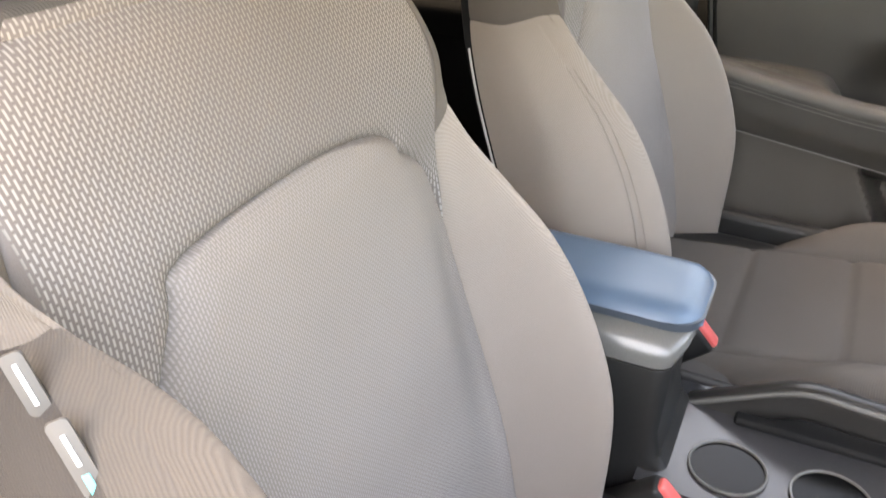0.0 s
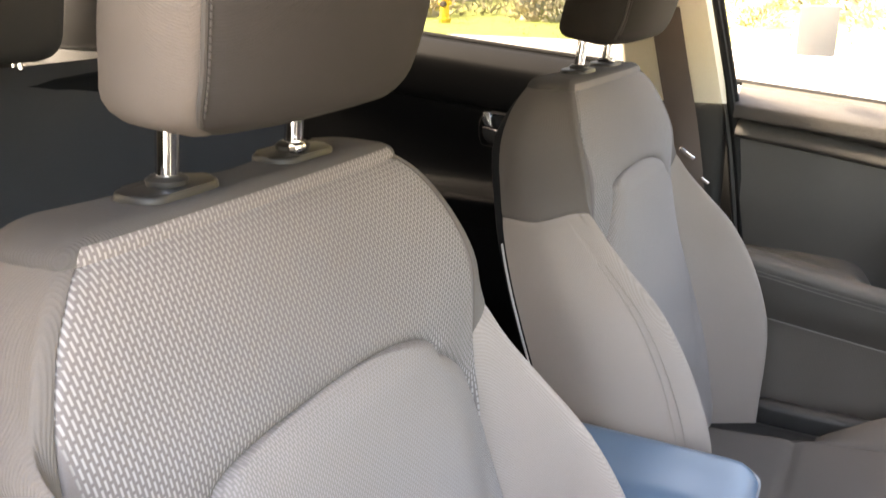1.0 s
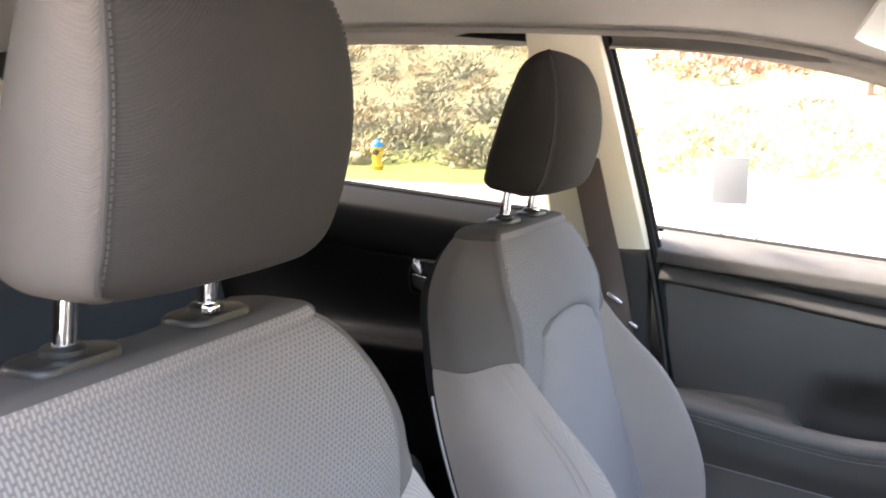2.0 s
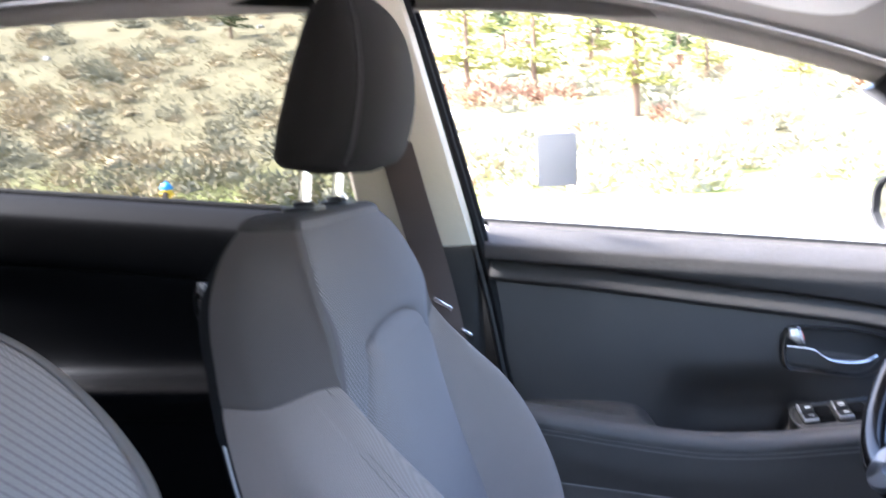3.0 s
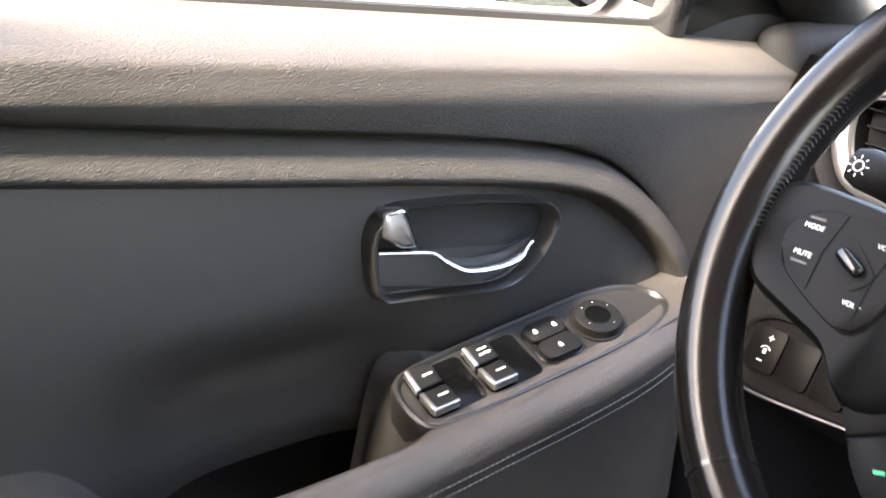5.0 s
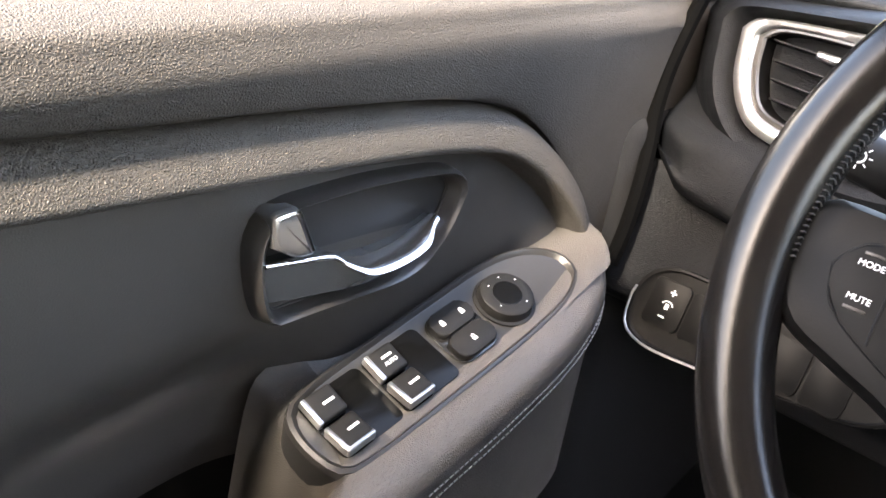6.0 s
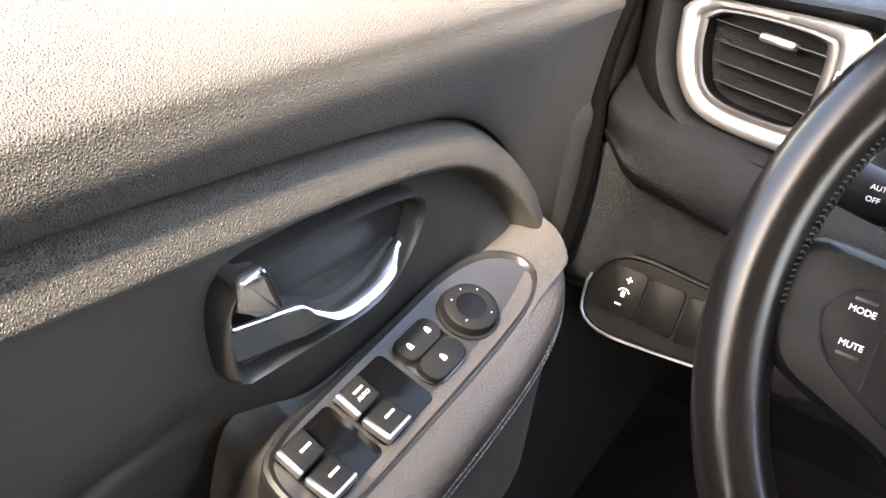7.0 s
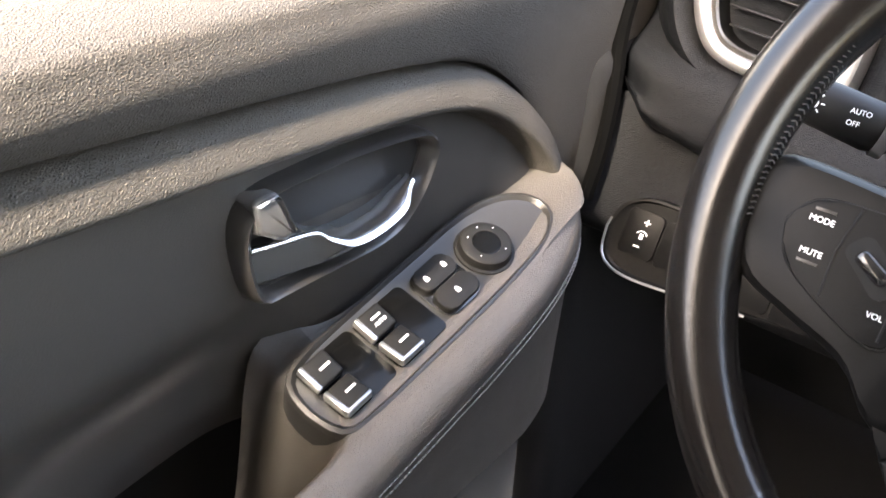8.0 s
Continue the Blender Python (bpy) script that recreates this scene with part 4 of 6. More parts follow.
def insert_panel(u, v):
    i = min(int(u * 80), 79)
    f = u * 80 - i
    p = CURVE[i] * (1 - f) + CURVE[i + 1] * f
    a, b = CURVE[max(i - 1, 0)], CURVE[min(i + 2, 80)]
    d = b - a
    nrm = np.array([d[1], -d[0]]) / np.linalg.norm(d)
    gx = groove_x(p[0])
    ds = [0, 0.001, 0.005, 0.0115, 0.0195, 0.0245, 0.0275, 0.0295, 0.032]
    xs = [gx - 0.006, gx + 0.004, gx + 0.0125, gx + 0.0190, gx + 0.0235, gx + 0.0240, gx + 0.0195, gx + 0.0110, gx + 0.006]
    if v < 0.5:
        k = v / 0.5 * 8
        q = p + nrm * herm(k, list(range(9)), ds)
        return (herm(k, list(range(9)), xs), q[0], q[1])
    q = p + nrm * 0.032
    r = np.array([0.192 + 0.618 * u, 0.74])
    t = (v - 0.5) / 0.5
    q = q * (1 - t) + r * t
    scoop = 0.040 * math.exp(-((q[0] - 0.50) / 0.095) ** 4) * smooth(q[1], [0.785, 0.870], [1, 0])
    return (gx + 0.006 + 0.004 * math.sin(math.pi * min(1, t * 1.2)) - scoop, q[0], q[1])


put("insert_border", *grid(lambda u, v: insert_panel(u, 0.4999 * v), 100, 40), BORDER, door, "grained padded border of the insert")
put("insert_panel", *grid(lambda u, v: insert_panel(u, 0.4999 + 0.5001 * v), 100, 30), PANEL, door, "smooth black soft insert")
ARM_Y = [0.13, 0.21, 0.33, 0.44, 0.53, 0.62, 0.68, 0.74, 0.785, 0.81, 0.826, 0.835, 0.839]
ARM_Z = [0.824, 0.815, 0.796, 0.782, 0.783, 0.791, 0.797, 0.804, 0.811, 0.816, 0.820, 0.822, 0.823]
ARM_X = [-0.648, -0.645, -0.643, -0.642, -0.642, -0.643, -0.644, -0.648, -0.657, -0.669, -0.685, -0.705, -0.738]


def low_line(y):
    return 0.706 - 0.13 * (y - 0.25)


def armrest(u, v):
    y = 0.172 + 0.667 * (u if u < 0.8 else 0.8 + 0.2 * (1 - (1 - (u - 0.8) / 0.2) ** 2.2))
    zc, xo = herm(y, ARM_Y, ARM_Z), herm(y, ARM_Y, ARM_X)
    pit = smooth(y, [0.35, 0.45], [0, 1]) * (1 - smooth(y, [0.530, 0.575], [0, 1]))
    top_in = herm(y, [0.13, 0.33, 0.37, 0.41, 0.46, 0.545, 0.575, 0.60], [0.812, 0.806, 0.797, 0.781, 0.771, 0.771, 0.788, 0.800]) if y < 0.60 else 0.800 + (zc + 0.010 - 0.800) * smooth(y, [0.60, 0.64], [0, 1])
    prof = [(-0.75, top_in + 0.014 - 0.11 * pit), (-0.738, top_in + 0.005 - 0.11 * pit), (-0.725, top_in - 0.09 * pit), (-0.700, (top_in + zc) / 2 + 0.002 - 0.125 * pit), (-0.679, zc + 0.006 - 0.105 * pit), (-0.668, zc + 0.004 - 0.010 * pit), (xo - 0.014, zc + 0.002),
            (xo - 0.004, zc - 0.004), (xo, zc - 0.013), (xo - 0.001, zc - 0.022), (xo - 0.004, zc - 0.0235), (xo - 0.004, zc - 0.026), (xo - 0.0045, zc - 0.036), (xo - 0.007, zc - 0.065), (min(xo - 0.012, -0.660), low_line(y) + 0.003)]
    k = v * (len(prof) - 1)
    ks = list(range(len(prof)))
    x, z = herm(k, ks, [p[0] for p in prof]), herm(k, ks, [p[1] for p in prof])
    return (min(max(x, -0.75), xo), y, z)


IN = 5 / 14
put("armrest", *merge(grid(lambda u, v: armrest(u, IN + (1 - IN) * v), 110, 54), grid(lambda u, v: armrest(0.37 * u, IN * v), 41, 30), grid(lambda u, v: armrest(0.645 + 0.355 * u, IN * v), 40, 30)), ARMPAD, door, "padded black armrest with stitched edge")
put("pull_cup", *grid(lambda u, v: armrest(0.37 + 0.275 * u, IN * v), 40, 30), PANEL, door, "smooth black pull cup ahead of the armrest")
for dz in (-0.0205, -0.027):
    st = []
    for i in range(150):
        y = 0.18 + 0.625 * i / 150
        zc, xo = herm(y, ARM_Y, ARM_Z), herm(y, ARM_Y, ARM_X)
        zc2, xo2 = herm(y + 0.003, ARM_Y, ARM_Z), herm(y + 0.003, ARM_Y, ARM_X)
        st.append(tube([(xo + 0.0002, y, zc + dz), (xo2 + 0.0002, y + 0.003, zc2 + dz)], 0.0006, 5))
    put("stitching", *merge(*st), THREAD, door, "grey stitched seam")


def lower_panel(u, v):
    y = 0.19 + 0.74 * u
    zc = herm(y, ARM_Y, ARM_Z) - 0.065
    line = low_line(y)
    z = lerp(v, [0, 0.30, 0.34, 1], [zc, line, line - 0.003, 0.33])
    x = min(-0.656, herm(y, ARM_Y, ARM_X) - 0.012)
    x -= 0.012
    x -= 0.010 * smooth(z, [line - 0.003, line], [1, 0])
    # map pocket: the panel steps back behind a slanting edge
    brink = 0.425 + 0.55 * max(0.0, line - z)
    x -= 0.085 * smooth(y, [brink, brink + 0.022], [0, 1]) * smooth(z, [line - 0.02, line - 0.003], [1, 0])
    x -= 0.05 * smooth(y, [0.72, 0.93], [0, 1])
    return (x, y, z)


put("lower_panel", *grid(lower_panel, 110, 100), LOWER, door, "hard black plastic lower panel with a map pocket")
put("outer_skin", *grid(lambda u, v: (-0.84 - 0.04 * math.sin(math.pi * v * 0.8 + 0.4), 0.13 + 0.93 * u, 0.32 + (sill(0.13 + 0.93 * u) + 0.02 - 0.32) * v), 12, 16), PAINT, door, "dark painted outer skin")
put("inner_skin", *box((0.012, 1.26, 0.78), 0.003, pose(-0.805, 0.78, 0.57)), RUBBER, door)
put("trim_line", *tube([(-0.6595, 0.20 + 0.018 * i, low_line(0.20 + 0.018 * i) + 0.0025) for i in range(21)], 0.0010, 6), THREAD, door, "thin trim line")
handle(door)

# switch panel in its own frame: x along the door, y towards the window, z up
PANEL_M = basis((-0.695, 0.728, 0.8135), (0, 1, 0.11), (0.3, -0.11, 1))
edge = [(-0.157, 0.024), (-0.138, 0.028), (-0.09, 0.030), (-0.04, 0.031), (0.012, 0.031), (0.045, 0.023), (0.063, 0.006), (0.062, -0.013),
        (0.040, -0.0255), (0.0, -0.030), (-0.05, -0.031), (-0.10, -0.031), (-0.14, -0.0305), (-0.162, -0.026), (-0.168, -0.004), (-0.165, 0.016)]
loop = [tuple(p) for p in spline(edge + edge[:1], 70)[:-1]]
WELL = mat("switch_well", (0.003, 0.003, 0.003), 0.22, spec=0.12)
swp = thing("switch_panel", "satin grey window switch panel on the armrest", "switch panel")


def ring_of(s, z):
    cx, cy = -0.055, 0.0
    return [PANEL_M @ Vector((cx + (x - cx) * s[0], cy + (y - cy) * s[1], z)) for x, y in loop]


put("frame_side", *loft([ring_of((1.0, 1.0), -0.025), ring_of((1.0, 1.0), -0.0022)], False), HARD, swp)
put("frame", *loft([ring_of((1.0, 1.0), -0.0022), ring_of((1.0, 1.0), -0.001), ring_of((0.992, 0.975), 0.0022), ring_of((0.97, 0.92), 0.0030), ring_of((0.955, 0.87), 0.0014),
                    ring_of((0.945, 0.845), 0.0), ring_of((0.93, 0.82), -0.0002)]), SATIN, swp, "satin grey plastic frame")
for a0 in (-0.1430, -0.0970):
    sw = put("switch_well", *slab(round_rect(0.0435, 0.0415, 0.004), 0.0012, PANEL_M @ pose(a0 + 0.0107, 0.0, 0.0002), 0.0004), WELL, swp, "gloss black switch well")
    for b0, tilt in ((0.0105, 7), (-0.0102, -7)):
        mm = PANEL_M @ pose(a0, b0, 0.0045, tilt, 0, 0)
        rk = put("window_switch", *box((0.0185, 0.0178, 0.0075), 0.0018, mm), KEY, swp, "black window rocker switch with chrome edge")
        put("chrome_edge", *box((0.0036, 0.0178, 0.0066), 0.0012, mm @ pose(-0.0092, 0, 0.0004)), SILVER, rk)
        if b0 < 0:
            put("chrome_edge", *box((0.0200, 0.0032, 0.0062), 0.0012, mm @ pose(-0.0006, -0.0088, 0.0002)), SILVER, rk)
        if a0 < -0.11 or b0 < 0:
            put("mark", *box((0.0075, 0.0016, 0.0004), 0.0001, mm @ pose(0.002, 0, 0.0039)), WHITE, rk)
        else:
            put("mark", *box((0.0075, 0.0014, 0.0004), 0.0001, mm @ pose(0.001, 0.0022, 0.0039)), WHITE, rk)
            text("lettering", "AUTO", 0.0034, mm @ pose(0.001, -0.0022, 0.0040), WHITE, rk)
put("lock_well", *slab(round_rect(0.0365, 0.0385, 0.010), 0.0012, PANEL_M @ pose(-0.0425, 0.0, 0.0002), 0.0004), GLOSS, swp)
for b0, h in ((0.0095, 0.017), (-0.0092, 0.0175)):
    mm = PANEL_M @ pose(-0.0425, b0, 0.0035)
    lk = put("lock_button", *slab(round_rect(0.0325, h, 0.006), 0.0045, mm @ pose(0, 0, -0.002), 0.0016), KEY, swp, "black lock button with white sign")
    for ax in ((-0.0085, 0.0085) if b0 > 0 else (0.0,)):
        put("mark", *box((0.0032, 0.0024, 0.0004), 0.0001, mm @ pose(ax, -0.0010, 0.0027)), WHITE, lk)
        put("mark", *tube([mm @ Vector((ax + 0.0011 * math.cos(t), 0.0003 + 0.0018 * math.sin(t), 0.0027)) for t in np.linspace(0, math.pi, 8)], 0.0003, 4), WHITE, lk)
kb = put("mirror_knob", *lathe([(0.0, -0.002), (0.0205, -0.002), (0.0205, 0.0012), (0.0185, 0.0016), (0.0175, 0.0072), (0.0160, 0.0082), (0.0098, 0.0078), (0.0088, 0.004), (0.0, 0.0035)], 40, PANEL_M @ pose(-0.0005, 0.0, 0)), KEY, swp, "round black mirror adjuster knob")
put("knob_well", *lathe([(0.0098, 0.0080), (0.0092, 0.0082), (0.0084, 0.0062), (0.0, 0.0052)], 28, PANEL_M @ pose(-0.0005, 0, 0)), WELL, kb, "gloss black knob centre")
put("mark", *box((0.0018, 0.0038, 0.0004), 0.0001, PANEL_M @ pose(0.001, -0.0005, 0.0060, 0, 0, 20)), WHITE, kb)
for an in (20, 70, 120, 200, 290):
    put("mark", *box((0.0010, 0.0008, 0.0003), 0.0001, PANEL_M @ pose(0.0130 * math.cos(radians(an)), 0.0130 * math.sin(radians(an)), 0.0083)), WHITE, kb)

# quarter panel where the mirror sits, and the mirror
sail = thing("window_quarter", "black trim corner ahead of the driver's window", "trim", kind="structure")
put("upright", *box((0.03, 0.022, 0.16), 0.006, pose(-0.765, 0.866, 1.072, -3, 14, 0)), GLOSS, sail)


def sail_f(u, v):
    y = 0.875 + 0.18 * u
    z0 = sill(y) + 0.02
    z1 = max(z0 + 0.002, 1.155 - (y - 0.875) * 0.80)
    z = z0 + (z1 - z0) * v
    return (-0.775 + 0.10 * (z - 1.0) + 0.010 * math.sin(math.pi * u), y, z)


put("cover", *grid(sail_f, 14, 14), HARD, sail)
mirror = thing("wing_mirror", "black-framed exterior mirror with clear reflecting glass", "wing mirror")
MO, MI = Vector((-1.025, 0.785, 1.07)), Vector((-0.855, 0.885, 1.075))
MM = basis((MO + MI) / 2, MI - MO, (0.50, -0.86, 0.035))
mo = [(-0.092, -0.012), (-0.085, 0.028), (-0.058, 0.046), (0.0, 0.055), (0.07, 0.061), (0.094, 0.058), (0.096, 0.03), (0.090, -0.01), (0.075, -0.052), (0.03, -0.056), (-0.04, -0.050), (-0.075, -0.040)]
ml = [tuple(p) for p in spline(mo + mo[:1], 60)[:-1]]


def mring(s, z, lift=0.0):
    return [MM @ Vector((x * s, y * s + lift, z)) for x, y in ml]


put("housing", *loft([mring(0.98, 0.004), mring(1.03, 0.013), mring(1.09, 0.014), mring(1.15, 0.006), mring(1.17, -0.02), mring(1.12, -0.055), mring(0.9, -0.085), mring(0.5, -0.10)]), HARD, mirror, "black mirror housing")
put("mirror_glass", *slab(ml, 0.002, MM @ pose(0, 0, 0.003)), mat("mirror_glass", (0.38, 0.39, 0.40), 0.02, 1.0), mirror, "reflecting mirror glass")
put("arm", *loft([[Vector((x, y + dy, z + dz)) for dy, dz in ((-0.03, -0.02), (0.03, -0.025), (0.035, 0.02), (-0.02, 0.025))] for x, y, z in ((-0.79, 0.93, 1.035), (-0.84, 0.93, 1.04), (-0.90, 0.92, 1.055))]), GLOSS, mirror)

# rear door
rdoor = thing("door_2", "dark rear door trim with small chrome handle", "car door", kind="structure")


def rear_trim(u, v):
    y = -0.98 + 0.93 * u
    s = sill(y) - 0.002
    prof = [(-0.80, s + 0.004), (-0.793, s + 0.028), (-0.765, s + 0.026), (-0.735, s + 0.008), (-0.725, s - 0.012), (-0.727, s - 0.075), (-0.737, s - 0.082), (-0.731, s - 0.09), (-0.738, s - 0.15),
            (-0.74, 0.865), (-0.70, 0.852), (-0.672, 0.846), (-0.668, 0.828), (-0.69, 0.79), (-0.715, 0.74), (-0.72, 0.34)]
    k = v * (len(prof) - 1)
    ks = list(range(len(prof)))
    return (herm(k, ks, [p[0] for p in prof]), y, herm(k, ks, [p[1] for p in prof]))


put("trim_panel", *grid(rear_trim, 40, 90), REARTRIM, rdoor, "black rear door trim")
put("window_seal", *tube([(-0.792, -0.95 + 0.9 * i / 20, sill(-0.95 + 0.9 * i / 20) + 0.030) for i in range(21)], 0.006, 8), RUBBER, rdoor)
put("outer_skin", *grid(lambda u, v: (-0.84 - 0.04 * math.sin(math.pi * v * 0.8 + 0.4), -0.98 + 1.1 * u, 0.32 + (sill(-0.98 + 1.1 * u) + 0.02 - 0.32) * v), 12, 16), PAINT, rdoor)
handle(rdoor, -0.875, 0.082, 0.01, REARTRIM, False)

# right-hand side: rear door, pillar and sills, and a panel added in the front doorway
right = thing("wall_right", "unseen dark trim on the passenger side with a panel added to block light", "wall", kind="structure")
put("trim_panel", *box((0.07, 0.95, 0.80), 0.02, pose(0.765, -0.50, 0.72)), HARD, right)
put("pillar_trim", *box((0.07, 0.14, 1.05), 0.02, pose(0.71, -0.02, 0.88, 0, -6, 0)), HARD, right)
# Unseen panel added across the open doorway to hold back low side light.
put("light_block_panel", *box((0.06, 1.10, 0.74), 0.02, pose(0.845, 0.60, 0.66)), HARD, right)
put("door_sill", *box((0.16, 1.15, 0.10), 0.02, pose(0.79, 0.55, 0.33)), HARD, right)
put("kick_panel", *box((0.06, 0.35, 0.60), 0.02, pose(0.76, 1.25, 0.62)), HARD, right)

# ---- steering wheel, in its own frame: x right, y up along the wheel, z towards the driver ----
wheel = thing("steering_wheel", "black leather steering wheel with silver lower spoke", "steering wheel")
wheel.matrix_basis = pose(-0.367, 0.673, 0.963, 55, 0, 0)


def rim_ring(th, grow=0.0):
    c, s = math.cos(th), math.sin(th)
    r = 0.1655
    out = []
    for k in range(20):
        a = 2 * math.pi * k / 20
        w = 0.0150 + 0.0015 * math.exp(-((th - 2.55) / 0.25) ** 2) + 0.0015 * math.exp(-((th - 0.59) / 0.25) ** 2) + grow
        d = 0.0165 + grow
        out.append(Vector(((r + w * math.cos(a)) * c, (r + w * math.cos(a)) * s, d * math.sin(a))))
    return out


rings = [rim_ring(2 * math.pi * k / 96) for k in range(97)]
rim_ob = put("rim", *loft(rings, False), LEATHER, wheel, "black leather rim")
for deg in (228, 141, 312, 39):
    t0 = radians(deg)
    put("rim_joint", *loft([rim_ring(t0 - 0.006, 0.0006), rim_ring(t0 + 0.006, 0.0006)], False), GLOSS, rim_ob)
for base in (141, 39):
    st = []
    for i in range(46):
        t0 = radians(base + (1 if base > 90 else -1) * (2 + i * 0.95))
        for side in (-1, 1):
            def at(a, tt):
                return Vector(((0.1655 - 0.0152 * math.cos(a)) * math.cos(tt), (0.1655 - 0.0152 * math.cos(a)) * math.sin(tt), 0.0168 * math.sin(a)))
            st.append(tube([at(0.35 + 0.02 * side, t0), at(0.35 + 0.16 * side, t0 + 0.006)], 0.0004, 4))
    put("stitching", *merge(*st), STITCH, rim_ob)
hubm = HUB
HC = (-0.008, -0.040)
hub_out = [(-0.066, 0.012), (-0.04, 0.022), (0.0, 0.026), (0.04, 0.022), (0.060, 0.012), (0.070, -0.03), (0.066, -0.070), (0.045, -0.098), (0.0, -0.110), (-0.04, -0.104), (-0.072, -0.078), (-0.080, -0.035)]
hl = [tuple(p) for p in spline(hub_out + hub_out[:1], 60)[:-1]]


def hring(s, z):
    return [Vector((HC[0] + (x - HC[0]) * s, HC[1] + (y - HC[1]) * s, z)) for x, y in hl]


hub = put("hub", *loft([hring(0.7, -0.075), hring(0.92, -0.05), hring(1.0, -0.028), hring(1.0, -0.016), hring(0.96, -0.008), hring(0.88, -0.004)]), hubm, wheel, "black plastic hub")
put("hub_ring", *tube([(HC[0] + 0.0565 * math.cos(t), HC[1] + 0.0490 * math.sin(t), -0.002) for t in np.linspace(0, 2 * math.pi, 61)[:-1]], 0.0034, 10, True), SILVER, hub, "bright silver ring round the hub")
put("hub_pad", *loft([[Vector((HC[0] + 0.0545 * s * math.cos(t), HC[1] + 0.047 * s * math.sin(t), z)) for t in np.linspace(0, 2 * math.pi, 49)[:-1]] for s, z in ((1.0, -0.006), (0.97, -0.001), (0.8, 0.003), (0.5, 0.005), (0.15, 0.006))]), HUB, hub)
bd = [Vector((HC[0] - 0.006 + 0.0225 * math.cos(t), HC[1] + 0.004 + 0.0155 * math.sin(t), 0.0065)) for t in np.linspace(0, 2 * math.pi, 41)[:-1]]
badge = put("badge", *loft([[v + Vector((0, 0, -0.003)) for v in bd], bd, [Vector((HC[0] - 0.006, HC[1] + 0.004, 0.0072)) + (v - Vector((HC[0] - 0.006, HC[1] + 0.004, 0.0065))) * 0.86 for v in bd]]), GLOSS, hub, "oval emblem of plain silver bars")
put("badge_edge", *tube(bd, 0.0016, 8, True), CHROME, badge)
for bx in (-0.011, 0.0, 0.011):
    put("badge_bar", *box((0.005, 0.014, 0.0016), 0.0006, pose(HC[0] - 0.006 + bx, HC[1] + 0.004, 0.0072)), CHROME, badge)
text("lettering", "AIRBAG", 0.0062, pose(HC[0] - 0.004, HC[1] - 0.027, 0.0052), RUBBER, hub)


def spoke_pad(sx):
    out = [(-0.158, 0.006), (-0.146, 0.014), (-0.11, 0.012), (-0.08, 0.008), (-0.06, 0.012), (-0.055, -0.06), (-0.078, -0.076), (-0.098, -0.058), (-0.125, -0.048), (-0.148, -0.038), (-0.157, -0.018)]
    loop = [tuple(p) for p in spline(out + out[:1], 48)[:-1]]
    c = np.mean(loop, axis=0)

    def rg(s, z):
        return [Vector((sx * (c[0] + (x - c[0]) * s), c[1] + (y - c[1]) * s, z)) for x, y in loop]
    sp = put("spoke", *loft([rg(0.9, -0.034), rg(1.0, -0.026), rg(1.0, -0.006), rg(0.95, 0.002), rg(0.88, 0.005)]), hubm, wheel, "black spoke with control buttons")
    pad = [(-0.137, -0.012), (-0.128, -0.001), (-0.105, 0.001), (-0.086, 0.000), (-0.077, -0.008), (-0.080, -0.030), (-0.086, -0.045), (-0.096, -0.046), (-0.118, -0.036), (-0.132, -0.026)]
    pl = [(sx * x, y) for x, y in [tuple(p) for p in spline(pad + pad[:1], 40)[:-1]]]
    if sx > 0:
        pl = pl[::-1]
    put("button_surround", *tube([(x, y, 0.0055) for x, y in pl], 0.0009, 6, True), RUBBER, sp)
    kp = put("button_pad", *slab(pl, 0.0035, pose(0, 0, 0.0038), 0.001), HUB, sp, "black control button pad")
    put("toggle", *box((0.015, 0.0065, 0.006), 0.0025, pose(sx * -0.101, -0.019, 0.009, 0, 0, sx * -30)), GLOSS, kp, "small joystick toggle")
    put("toggle_well", *slab(round_rect(0.024, 0.012, 0.004), 0.001, pose(sx * -0.101, -0.019, 0.0071, 0, 0, sx * -40)), RUBBER, kp)
    for x0, y0, x1, y1 in ((-0.1125, 0.0005, -0.1145, -0.0360), (-0.0860, -0.0010, -0.0895, -0.0440)):
        put("key_gap", *tube([(sx * -abs(x0), y0, 0.0073), (sx * -abs((x0 + x1) / 2 - 0.002), (y0 + y1) / 2, 0.0073), (sx * -abs(x1), y1, 0.0073)], 0.0006, 6), RUBBER, kp)
    if sx < 0:
        for words, x, y in (("MODE", -0.1245, -0.0085), ("MUTE", -0.1235, -0.0215), ("VOL +", -0.0905, -0.0085), ("VOL \u2212", -0.0925, -0.0355)):
            text("lettering", words, 0.0034 if "M" in words else 0.0032, pose(x, y, 0.0074), WHITE, kp)
        for x, y in ((-0.1245, -0.0045), (-0.1235, -0.0255)):
            put("mark", *box((0.008, 0.0012, 0.0004), 0.0001, pose(x, y, 0.0075)), SATIN, kp)


spoke_pad(-1)
spoke_pad(1)
